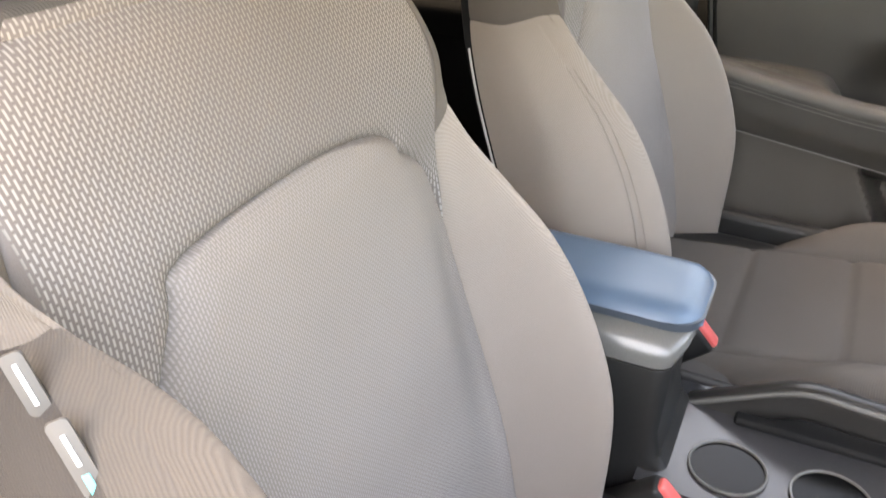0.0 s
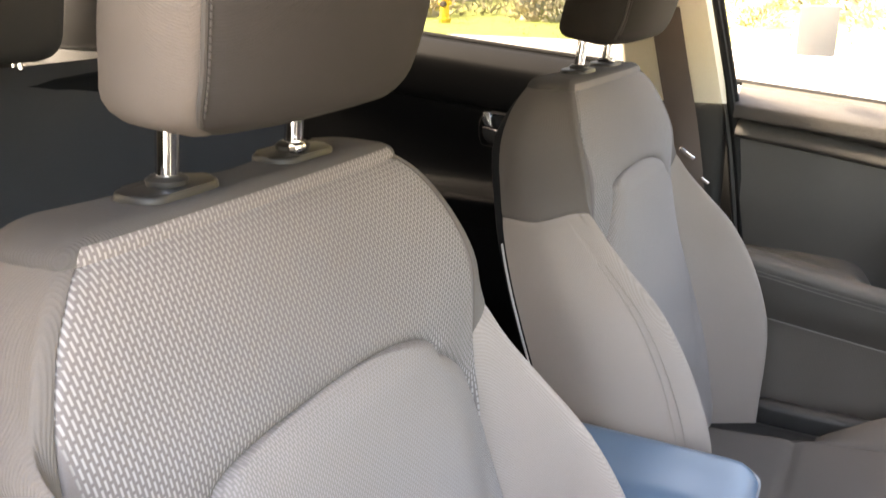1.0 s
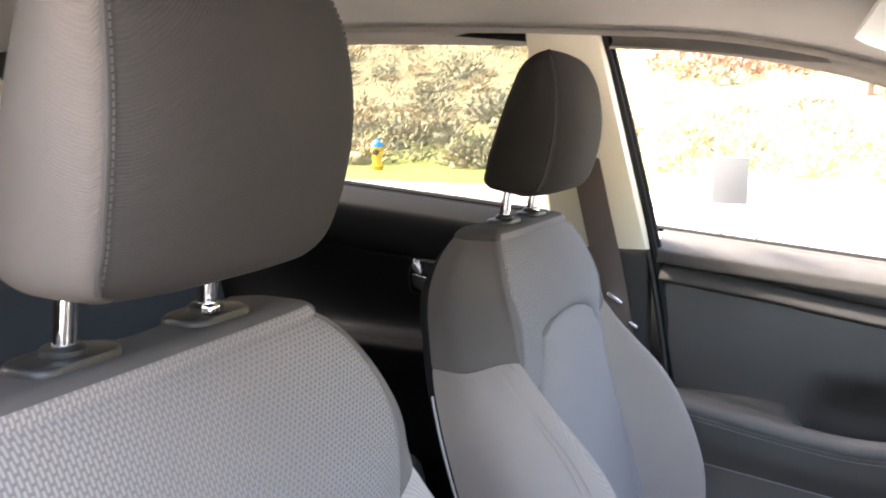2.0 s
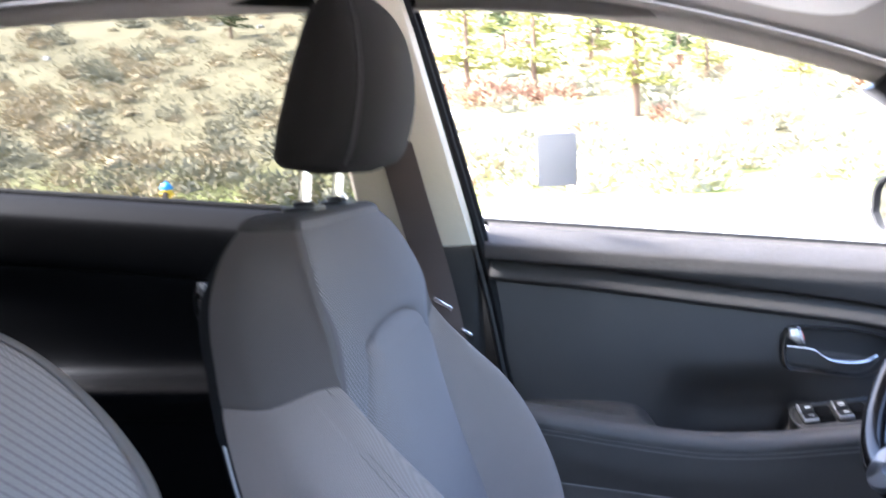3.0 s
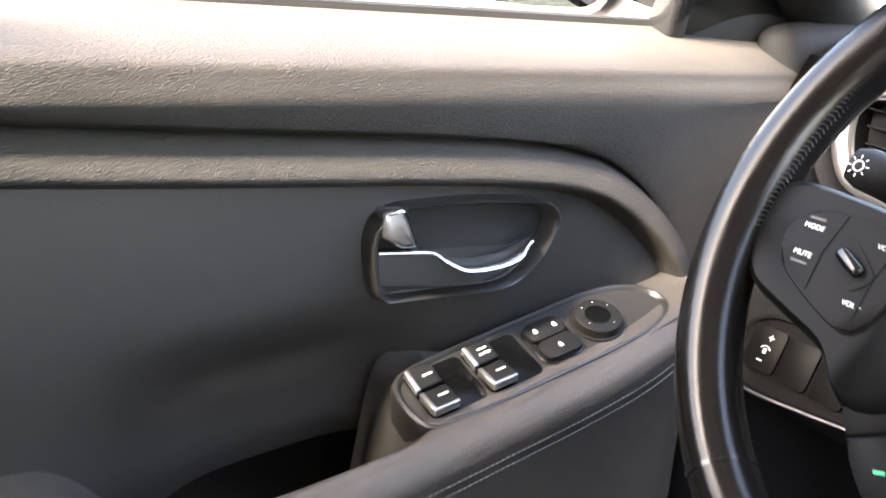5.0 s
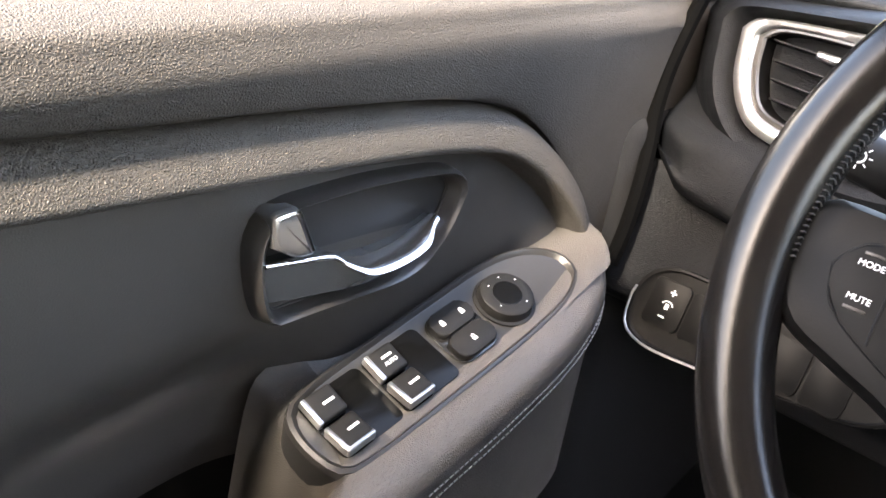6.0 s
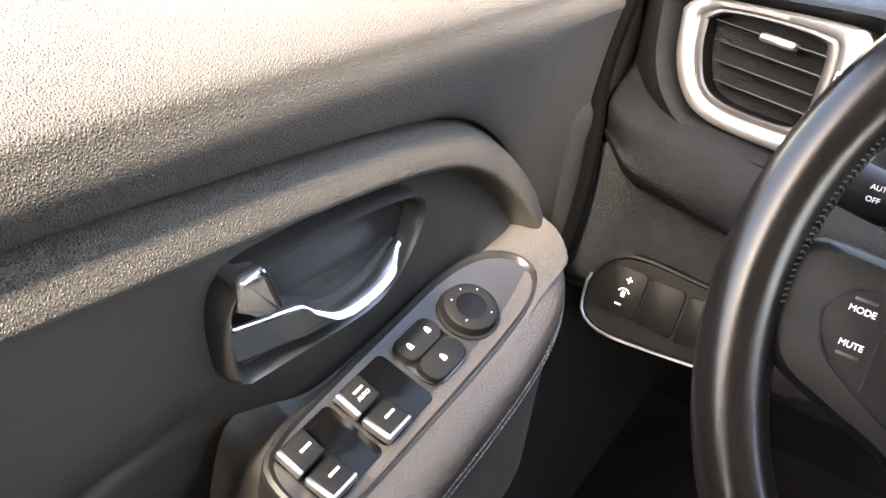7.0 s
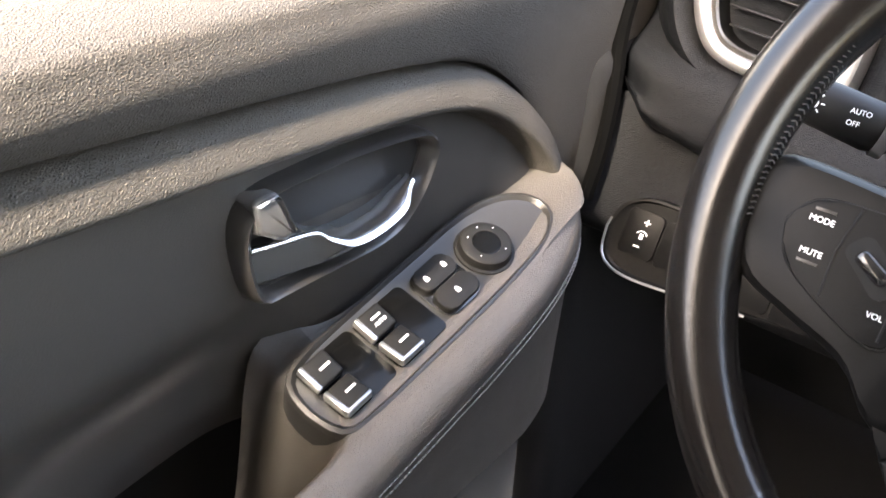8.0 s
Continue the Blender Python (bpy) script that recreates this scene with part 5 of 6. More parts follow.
# lower button clusters beside the bottom spoke
for sx in (-1, 1):
    arc = []
    for i in range(13):
        t = radians(195 + 62 * i / 12)
        arc.append((0.094 * math.cos(t) + 0.004, 0.094 * math.sin(t) - 0.030))
    ar2 = []
    for i in range(13):
        t = radians(257 - 62 * i / 12)
        ar2.append((0.070 * math.cos(t) + 0.000, 0.074 * math.sin(t) - 0.032))
    for j, col in enumerate((WHITE, mat("green_print", (0.05, 0.6, 0.25), 0.5), RED)):
        q = arc[j * 4:j * 4 + 5] + ar2[12 - (j * 4 + 4):12 - j * 4 + 1]
        q = [(x if sx < 0 else -x, y) for x, y in q]
        if sx > 0:
            q = q[::-1]
        kb2 = put("lower_button", *slab(q, 0.012, pose(0, 0, -0.012), 0.0015), HUB, wheel, "black wheel button")
        cx, cy = sum(p[0] for p in q) / len(q), sum(p[1] for p in q) / len(q)
        put("mark", *box((0.0042, 0.0014, 0.0004), 0.0001, pose(cx, cy, 0.0004, 0, 0, 20)), col if sx < 0 else WHITE, kb2)
# silver lower spoke: a fork from the hub to the rim
fork = [(-0.034, -0.094), (-0.028, -0.135), (-0.027, -0.162), (-0.018, -0.174), (0.0, -0.178), (0.018, -0.1745), (0.036, -0.164), (0.050, -0.148), (0.061, -0.125), (0.068, -0.098)]
gap_ = [(0.053, -0.098), (0.042, -0.122), (0.029, -0.145), (0.013, -0.155), (-0.001, -0.148), (-0.009, -0.098)]
fo = [tuple(p) for p in spline(fork, 40)]
fg = [tuple(p) for p in spline(gap_, 40)]
SPOKE = grain(mat("spoke_silver", (0.115, 0.115, 0.12), 0.36, 0.85), 500, 0.05, 0.0002, 0.06)


def lift(y):
    return smooth(y, [-0.150, -0.105], [0.0195, 0.002])


put("lower_spoke", *loft([[Vector((x0, y0, lift(y0) - 0.022)), Vector((x0, y0, lift(y0) - 0.003)), Vector((x0 * 0.9 + x1 * 0.1, y0 * 0.9 + y1 * 0.1, lift(y0))), Vector((x1 * 0.85 + x0 * 0.15, y1 * 0.85 + y0 * 0.15, lift(y1) - 0.001)),
                           Vector((x1, y1, lift(y1) - 0.007)), Vector((x1, y1, lift(y1) - 0.026))] for (x0, y0), (x1, y1) in zip(fo, fg[::-1])]), SPOKE, wheel, "satin silver forked lower spoke", smooth=50)
put("lower_spoke_back", *box((0.085, 0.09, 0.018), 0.006, pose(0.014, -0.128, -0.030)), hubm, wheel)

column = thing("steering_column", "black steering column cover with stalks", "steering column")
put("cover", *loft([[Vector((-0.357 + 0.062 * s * math.cos(t), y, z + 0.052 * s * math.sin(t))) for t in np.linspace(0, 2 * math.pi, 25)[:-1]] for y, z, s in ((0.70, 0.915, 0.9), (0.76, 0.885, 1.1), (0.86, 0.83, 1.25), (1.0, 0.76, 1.3))]), HARD, column)


def stalk(sx):
    a, b = Vector((-0.357 + sx * 0.05, 0.775, 0.935)), Vector((-0.357 + sx * 0.178, 0.755, 0.966))
    d = b - a
    st = put("stalk", *tube([a, a + d * 0.5, a + d * 0.66], [0.007, 0.008, 0.009], 12), HARD, column, "black lever behind the wheel")
    put("stalk_ring", *tube([a + d * 0.66, a + d * 0.70], 0.0125, 16), SILVER, st)
    put("stalk_knob", *tube([a + d * 0.70, a + d * 0.73, a + d * 0.95, a + d], [0.0110, 0.0120, 0.0115, 0.009], 16), KEY, st)
    m = basis(a + d * 0.84 + Vector((0, -0.0125, 0.0060)), d * sx, Vector((0, -0.9, 0.43)))
    if sx < 0:
        m = basis(a + d * 0.84 + Vector((0, -0.0130, 0.0062)), (1, 0, 0), Vector((0, -0.9, 0.43)))
        text("lettering", "AUTO", 0.0034, m @ pose(0.010, 0.002, 0), WHITE, st)
        text("lettering", "OFF", 0.0034, m @ pose(0.008, -0.0035, -0.001), WHITE, st)
        put("mark", *tube([m @ Vector((-0.012 + 0.0028 * math.cos(t), 0.001 + 0.0028 * math.sin(t), 0)) for t in np.linspace(0, 2 * math.pi, 13)[:-1]], 0.0005, 4, True), WHITE, st)
        for k in range(8):
            t = 2 * math.pi * k / 8
            put("mark", *box((0.0018, 0.0006, 0.0004), 0.0001, m @ pose(-0.012 + 0.0050 * math.cos(t), 0.001 + 0.0050 * math.sin(t), 0, 0, 0, math.degrees(t))), WHITE, st)


stalk(-1)
stalk(1)

# ---- dashboard ----
dash = thing("dashboard", "black grained dashboard with silver-framed side vent", "dashboard", kind="structure")


def dash_y(z):
    return 0.866 + 0.56 * (z - 0.778)


# lower panel beside the column
def low_dash(u, v):
    x = -0.705 + 1.41 * u
    z = 0.742 + 0.113 * v
    curl = max(0.0, (0.768 - z) / 0.026)
    return (x, dash_y(z) + 0.012 + 0.035 * curl ** 2 + 0.10 * smooth(x, [-0.25, -0.12], [0, 1]) * (1 - v), z)


put("lower_dash", *grid(low_dash, 60, 30), DASH, dash)
BODY_LOW = [(-0.712, 0.855), (-0.69, 0.849), (-0.677, 0.8415), (-0.659, 0.838), (-0.626, 0.833), (-0.591, 0.828), (-0.50, 0.815), (-0.30, 0.80), (0.0, 0.80), (0.72, 0.82)]


def body_front(u, v):
    """Upper dash: rolls out over the seam, up past the vent and back under the windscreen."""
    x = -0.712 + 1.43 * u ** 1.25
    zb = lerp(x, [p[0] for p in BODY_LOW], [p[1] for p in BODY_LOW])
    hood = math.exp(-((x + 0.357) / 0.15) ** 4)
    prof_z = [zb - 0.002, zb + 0.002, zb + 0.012, 0.862, 0.880, 0.889, 0.903, 0.945, 0.975, 0.990 + 0.055 * hood, 0.998 + 0.055 * hood, 1.000 + 0.02 * hood, 0.97]
    yb = dash_y(zb)
    prof_y = [yb + 0.018, yb + 0.002, yb - 0.004, max(0.888, yb + 0.001), 0.910, 0.924, 0.948, 0.962, 0.970, 0.968 - 0.02 * hood, 1.00, 1.08, 1.27]
    k = v * 12
    ks = list(range(13))
    return (x, herm(k, ks, prof_y) + 0.025 * max(0, (-x - 0.665) / 0.047) ** 2 * (1 if k < 9 else 0.3), herm(k, ks, prof_z))


put("upper_dash", *grid(body_front, 100, 84), DASH, dash, "soft black upper dash")
# Black end block and strip paint the shade between dash and door.
put("dash_end", *box((0.05, 0.26, 0.42), 0.02, pose(-0.745, 1.08, 0.80)), RUBBER, dash)
put("gap_shade", *tube(spline([(-0.712, 0.968, 0.985), (-0.713, 0.947, 0.955), (-0.715, 0.932, 0.92), (-0.714, 0.923, 0.89), (-0.708, 0.912, 0.865), (-0.702, 0.897, 0.84), (-0.698, 0.880, 0.81), (-0.697, 0.865, 0.785)], 30), 0.0062, 8), GAP, dash, "black gap seal beside the door")
put("firewall", *box((1.48, 0.05, 0.75), 0.01, pose(0, 1.33, 0.62)), BLACK_CLOTH, dash)
# instrument hood opening
put("cluster", *slab(round_rect(0.24, 0.085, 0.03), 0.004, basis((-0.357, 0.945, 0.985), (1, 0, 0), (0, -1, 0.35)), 0.001), GLOSS, dash, "dark instrument cluster")
put("cluster_rim", *tube([basis((-0.357, 0.940, 0.985), (1, 0, 0), (0, -1, 0.35)) @ Vector((x, y, 0.004)) for x, y in round_rect(0.25, 0.092, 0.034, 7)], 0.004, 8, True), SILVER, dash)

SLAT = grain(mat("slat_plastic", (0.006, 0.006, 0.006), 0.35, spec=0.25), 700, 0.05, 0.0002)
vent = thing("air_vent", "silver-framed dashboard air vent with black slats", "air vent")
VM = basis((-0.610, 0.9405, 0.934), (1, -0.15, 0), (-0.15, -1, 0.30))


def vp(x, z):
    """Dashboard place of the vent's outline: x across, z height."""
    return ((x + 0.618) * 1.011, (z - 0.934) * 1.045)


vin = [(-0.664, 0.9545), (-0.652, 0.9615), (-0.62, 0.9640), (-0.590, 0.9628), (-0.5815, 0.957), (-0.5785, 0.93), (-0.5785, 0.913), (-0.586, 0.9065), (-0.61, 0.9055), (-0.634, 0.907), (-0.650, 0.9145), (-0.6605, 0.935)]
vout = [(-0.6845, 0.957), (-0.672, 0.967), (-0.62, 0.9725), (-0.569, 0.975), (-0.555, 0.969), (-0.5495, 0.94), (-0.5505, 0.90), (-0.562, 0.892), (-0.60, 0.8895), (-0.640, 0.892), (-0.661, 0.902), (-0.677, 0.925)]
li = spline([vp(*p) for p in vin + vin[:1]], 64)[:-1]
lo = spline([vp(*p) for p in vout + vout[:1]], 64)[:-1]
ci = np.mean(li, axis=0)


def vring(f, z):
    """f = 0 at the opening, 1 at the outer edge."""
    return [VM @ Vector((*(a * (1 - f) + b * f), z)) for a, b in zip(li, lo)]


put("surround", *loft([vring(1.03, -0.012), vring(1.0, 0.002), vring(0.93, 0.0065), vring(0.75, 0.0085), vring(0.45, 0.0080), vring(0.32, 0.0065), vring(0.27, 0.0040)], False), SILVER, vent, "satin silver surround")
put("vent_lip", *loft([vring(1.02, -0.006), vring(1.12, -0.004), vring(1.38, 0.007), vring(1.65, 0.0105), vring(2.0, 0.0075), vring(2.5, -0.002), vring(3.2, -0.020)], False), DASH, vent, "rolled black lip round the vent")
put("inner_frame", *loft([vring(0.275, 0.0042), vring(0.24, 0.0046), vring(0.08, 0.0046), vring(0.0, 0.0030)], False), BEZEL, vent)
put("duct_wall", *loft([vring(0.0, 0.0029), vring(-0.04, -0.01), vring(-0.06, -0.045)], False), POD, vent)
put("duct", *loft([vring(-0.05, -0.044), [VM @ Vector((*ci, -0.05)) for _ in li]], False), RUBBER, vent)
for j in range(4):
    zc = -0.0175 + 0.0128 * j
    x0, x1 = -0.043 + 0.008 * (3 - j) * 0.55, 0.0385
    put("slat", *box((x1 - x0, 0.0015, 0.016), 0.0006, VM @ pose((x0 + x1) / 2, zc, -0.008, -5, 0, -1.5)), SLAT, vent)
for j in range(5):
    put("vane", *box((0.0014, 0.052, 0.012), 0.0005, VM @ pose(-0.030 + 0.014 * j, 0.0, -0.028)), POD, vent)
put("vent_tab", *box((0.026, 0.0058, 0.010), 0.0022, VM @ pose(0.004, 0.0205, -0.001, -5, 0, -1.5)), SILVER, vent, "silver vent tab")
put("thumbwheel", *lathe([(0.0, -0.003), (0.0125, -0.003), (0.014, 0.0), (0.0125, 0.003), (0.0, 0.003)], 24, VM @ pose(0.0512, 0.0035, -0.006, 0, 90, 0)), KEY, vent, "ribbed thumbwheel")
put("thumbwheel_slot", *slab(round_rect(0.0085, 0.032, 0.004), 0.0008, VM @ pose(0.0512, 0.0035, 0.0044)), RUBBER, vent)
for j in range(6):
    put("mark", *box((0.0045, 0.0022, 0.0004), 0.0001, VM @ pose(0.0512, -0.0065 + 0.004 * j, 0.0078)), WHITE, vent)

# pod with small buttons low on the dash
pod = thing("dash_buttons", "oval dashboard pod with small black buttons", "button panel")
DM = basis((-0.640, 0.8575, 0.778), (1, 0, 0), (0, -0.872, 0.489))


def dp(x, z):
    return (x + 0.641, (z - 0.791) * 1.147)


pout = [dp(*p) for p in ((-0.671, 0.789), (-0.669, 0.774), (-0.6625, 0.766), (-0.645, 0.7615), (-0.612, 0.763), (-0.56, 0.768), (-0.50, 0.775), (-0.478, 0.79), (-0.49, 0.81), (-0.54, 0.8135), (-0.5927, 0.815), (-0.634, 0.8165), (-0.655, 0.813), (-0.667, 0.803))]
pl = spline(pout + pout[:1], 64)[:-1]
pc = np.mean(pl, axis=0)


def pring(s, z):
    return [DM @ Vector((*(pc + (p - pc) * np.array([1 - (1 - s) * 0.5, s])), z)) for p in pl]


put("plate", *loft([pring(1.02, -0.012), pring(1.0, 0.0005), pring(0.94, 0.0010), pring(0.90, -0.0005)]), POD, pod)
put("chrome_line", *tube([DM @ Vector((*p, 0.0012)) for p in pl[-1:] + pl[:21]], 0.0011, 6), SILVER, pod, "thin silver edge line")
for x0, x1 in ((-0.6575, -0.629), (-0.6275, -0.600), (-0.598, -0.570), (-0.568, -0.54), (-0.538, -0.51)):
    a, b = dp(x0, 0.776), dp(x1, 0.807)
    bt = put("button", *slab(round_rect(b[0] - a[0], b[1] - a[1], 0.004), 0.0028, DM @ pose((a[0] + b[0]) / 2, (a[1] + b[1]) / 2 - (x0 + 0.6575) * 0.03, -0.001), 0.0009), POD, pod, "small black push button")
    if x0 < -0.65:
        cx, cy = (a[0] + b[0]) / 2 + 0.001, (a[1] + b[1]) / 2
        for w, h, dx, dy in ((0.0048, 0.0011, 0.001, 0.0095), (0.0011, 0.0048, 0.001, 0.0095), (0.0048, 0.0011, -0.001, -0.0095)):
            put("mark", *box((w, h, 0.0004), 0.0001, DM @ pose(cx + dx, cy + dy, 0.0021)), WHITE, bt)
        put("mark", *tube([DM @ Vector((cx + 0.0042 * math.cos(t), cy - 0.001 + 0.0036 * math.sin(t), 0.0021)) for t in np.linspace(0.3, 2.84, 10)], 0.0005, 4), WHITE, bt)
        put("mark", *box((0.0028, 0.0042, 0.0004), 0.0001, DM @ pose(cx, cy - 0.0015, 0.0021)), WHITE, bt)

put("kick_panel", *box((0.05, 0.46, 0.62), 0.02, pose(-0.735, 1.12, 0.58)), BLACK_CLOTH, dash)
put("under_dash", *box((1.40, 0.36, 0.02), 0.005, pose(0, 1.10, 0.70)), BLACK_CLOTH, dash)
# pedals and footwell details
pedal = thing("brake_pedal", "black rubber brake pedal with metal arm", "pedal")
put("pad", *box((0.075, 0.05, 0.012), 0.004, pose(-0.36, 1.12, 0.47, 55)), RUBBER, pedal)
put("arm", *tube([(-0.36, 1.13, 0.475), (-0.36, 1.2, 0.6), (-0.36, 1.22, 0.72)], 0.008, 8), HARD, pedal)

# ---- centre console ----
console = thing("centre_console", "dark plastic centre console with padded armrest lid and cup holders", "console")
# tower under the armrest
def tower_ring(z, w, yf, r):
    out = []
    for cx, cy, a0 in ((w - r, yf - r, 0), (-w + r, yf - r, 90)):
        for k in range(7):
            t = radians(a0 + 15 * k)
            out.append(Vector((0.005 + cx + r * math.cos(t), cy + r * math.sin(t), z)))
    return out + [Vector((0.005 - w, -0.12, z)), Vector((0.005 + w, -0.12, z))]


put("tower", *loft([tower_ring(z, w, yf, r) for z, w, yf, r in ((0.30, 0.070, 0.276, 0.012), (0.612, 0.072, 0.290, 0.016), (0.622, 0.0705, 0.280, 0.015), (0.650, 0.0695, 0.274, 0.015), (0.727, 0.0685, 0.276, 0.018), (0.7295, 0.0675, 0.2755, 0.018), (0.732, 0.0685, 0.277, 0.018))]), HARD, console, "dark console tower", smooth=30)
put("shoulder", *loft([tower_ring(z, w, yf, r) for z, w, yf, r in ((0.7325, 0.0685, 0.277, 0.02), (0.741, 0.067, 0.281, 0.022), (0.750, 0.062, 0.286, 0.025), (0.757, 0.055, 0.288, 0.028), (0.763, 0.048, 0.286, 0.03))]), SHOULDER, console, "satin dark shoulder under the lid", smooth=50)


def lid(u, v):
    a = u * 2 - 1
    y = -0.12 + 0.413 * v
    w = 0.060 * (1 - 0.35 * max(0.0, (v - 0.90) / 0.10) ** 3)
    h = 0.024 * (1 - abs(a) ** 8 * 0.55) * (1 - 0.6 * max(0.0, (v - 0.95) / 0.05) ** 2)
    return (-0.007 + a * w, y, 0.762 + h)


# The lid's edge takes a weaker share of the painted sky blue.
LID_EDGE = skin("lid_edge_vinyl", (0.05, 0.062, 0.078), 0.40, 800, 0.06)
put("armrest_lid", *grid(lid, 24, 40), LID_SKY_TINT, console, "padded armrest lid reflecting the sky")
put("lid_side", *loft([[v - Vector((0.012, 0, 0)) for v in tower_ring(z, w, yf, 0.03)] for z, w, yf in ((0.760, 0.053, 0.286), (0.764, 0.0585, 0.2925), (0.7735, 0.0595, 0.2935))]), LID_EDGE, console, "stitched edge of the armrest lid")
# tray with two cup holders


def tray_loop(r, cx, cy, n=28):
    return [(cx + r * math.cos(2 * math.pi * k / n), cy + r * math.sin(2 * math.pi * k / n)) for k in range(n)]


bm = bmesh.new()
outer = [bm.verts.new((x, y, 0.612)) for x, y in ((-0.085, 0.262), (0.095, 0.262), (0.10, 0.56), (0.09, 0.86), (-0.08, 0.86), (-0.09, 0.56))]
edges = [bm.edges.new((outer[i], outer[(i + 1) % 6])) for i in range(6)]
for cx, cy in ((0.040, 0.345), (0.040, 0.443)):
    vs = [bm.verts.new((x, y, 0.612)) for x, y in tray_loop(0.036, cx, cy)]
    edges += [bm.edges.new((vs[i], vs[(i + 1) % len(vs)])) for i in range(len(vs))]
bmesh.ops.triangle_fill(bm, use_beauty=True, use_dissolve=False, edges=edges)
bmesh.ops.recalc_face_normals(bm, faces=bm.faces)
put("tray", *dump(bm), TRAY, console, "satin console tray", smooth=20)
put("tray_side", *loft([[Vector((x, y, z)) for x, y in ((-0.085, 0.262), (0.095, 0.262), (0.10, 0.56), (0.09, 0.86), (-0.08, 0.86), (-0.09, 0.56))] for z in (0.30, 0.605, 0.6115)], False), HARD, console, smooth=30)
for cx, cy in ((0.040, 0.345), (0.040, 0.443)):
    put("cup_holder", *lathe([(0.0385, 0.0012), (0.0372, 0.0026), (0.036, 0.0), (0.034, -0.05), (0.030, -0.065), (0.0, -0.067)], 36, pose(cx, cy, 0.612)), WELL, console, "round black cup holder")
    put("cup_ring", *tube([(x, y, 0.6145) for x, y in tray_loop(0.0378, cx, cy, 36)], 0.0016, 8, True), SHOULDER, console)
brake = thing("parking_brake", "black parking brake lever with satin grip beside the tray", "brake lever")
line = spline([(-0.062, 0.285, 0.590), (-0.060, 0.335, 0.617), (-0.058, 0.385, 0.643), (-0.056, 0.415, 0.651), (-0.054, 0.46, 0.650), (-0.05, 0.55, 0.652), (-0.05, 0.625, 0.660)], 36)
put("lever", *loft([[Vector((p[0] + 0.0135 * math.copysign(abs(math.cos(a)) ** 0.6, math.cos(a)), p[1], p[2] + (0.021 - 0.006 * smooth(i / 36, [0.5, 0.9], [0, 1])) * math.copysign(abs(math.sin(a)) ** 0.6, math.sin(a)))) for a in np.linspace(0, 2 * math.pi, 21)[:-1]] for i, p in enumerate(line)]), SATIN, brake, smooth=60)
put("grip_trim", *tube([(p[0] + 0.0112, p[1], p[2] + 0.0165 - 0.005 * smooth(i / 36, [0.5, 0.9], [0, 1])) for i, p in enumerate(line)], 0.0030, 8), SHOULDER, brake, "satin trim strip")
put("button", *tube([(-0.05, 0.62, 0.66), (-0.05, 0.632, 0.661)], 0.008, 12), CHROME, brake)
put("boot", *box((0.050, 0.16, 0.012), 0.005, pose(-0.058, 0.42, 0.6145)), RUBBER, brake)
gear = thing("gear_selector", "black gear selector on the console", "gear lever")
put("knob", *box((0.05, 0.06, 0.07), 0.022, pose(0.0, 0.72, 0.76), 4), LEATHER, gear)
put("shaft", *tube([(0.0, 0.72, 0.62), (0.0, 0.72, 0.74)], 0.012, 10), HARD, gear)

# buckles
for bx, by, bz, tilt, nm in ((-0.118, 0.278, 0.655, 24, "driver"), (0.105, 0.292, 0.605, 18, "passenger")):
    bk = thing("seat_belt_buckle", "black seat belt buckle with a red release button beside the console", "buckle", group="seat belt buckles")
    m = basis((bx, by, bz), (1, 0.1, 0), (0, 0.75, 0.66))
    put("shell", *box((0.026, 0.046, 0.075), 0.006, m @ pose(0, 0, -0.025)), HARD, bk)
    put("release_button", *box((0.017, 0.040, 0.012), 0.004, m @ pose(0, 0, 0.0125)), RED, bk, "red release button")
    put("stem", *box((0.006, 0.025, 0.16), 0.002, m @ pose(0, 0, -0.12)), RUBBER, bk)

# sun visor over the driver
VISOR = grain(mat("pale_vinyl", (0.62, 0.59, 0.53), 0.7), 700, 0.2)
visor = thing("sun_visor", "pale grey folded sun visor at the headliner", "sun visor")
put("panel", *slab(round_rect(0.43, 0.18, 0.06, 8), 0.016, pose(-0.32, 0.49, 1.356, -17) @ pose(0, 0, 0, 180), 0.006), VISOR, visor)
put("hinge", *tube([(-0.50, 0.57, 1.326), (-0.14, 0.57, 1.330)], 0.005, 8), VISOR, visor)

# ---- outside ----
hood = put("hood", *grid(lambda u, v: ((u * 2 - 1) * 0.72, 1.30 + 1.0 * v, 0.95 - 0.16 * v ** 2 - 0.05 * (u * 2 - 1) ** 4), 16, 16), PAINT)
tagged(hood, "dark painted car bonnet", "bonnet", kind="structure")
put("grille_wall", *box((1.44, 0.06, 0.55), 0.03, pose(0, 2.30, 0.52)), PAINT, hood)


def hill(x, y):
    d = max(0.0, -x - 19.0)
    e = max(0.0, -y - 36.0)
    return 0.18 * e * e / (e + 12.0) * (1 if e < 150 else 1) * (x > -400) + 0.22 * min(1.0, max(0.0, -x - 15.4) / 2.0) + 0.30 * d * d / (d + 6.0) + 0.5 * noise.noise((x * 0.06, y * 0.06, 3.0)) * min(1, d / 10) + 0.12 * noise.noise((x * 0.35, y * 0.35, 8.0)) * min(1, d / 3)


def far_land(u, v):
    a, b = u * 2 - 1, v * 2 - 1
    x, y = math.copysign(abs(a) ** 2.2, a) * 1500 - 20, math.copysign(abs(b) ** 2.2, b) * 1500
    return (x, y, hill(max(x, -140), max(y, -170)) - 0.02)


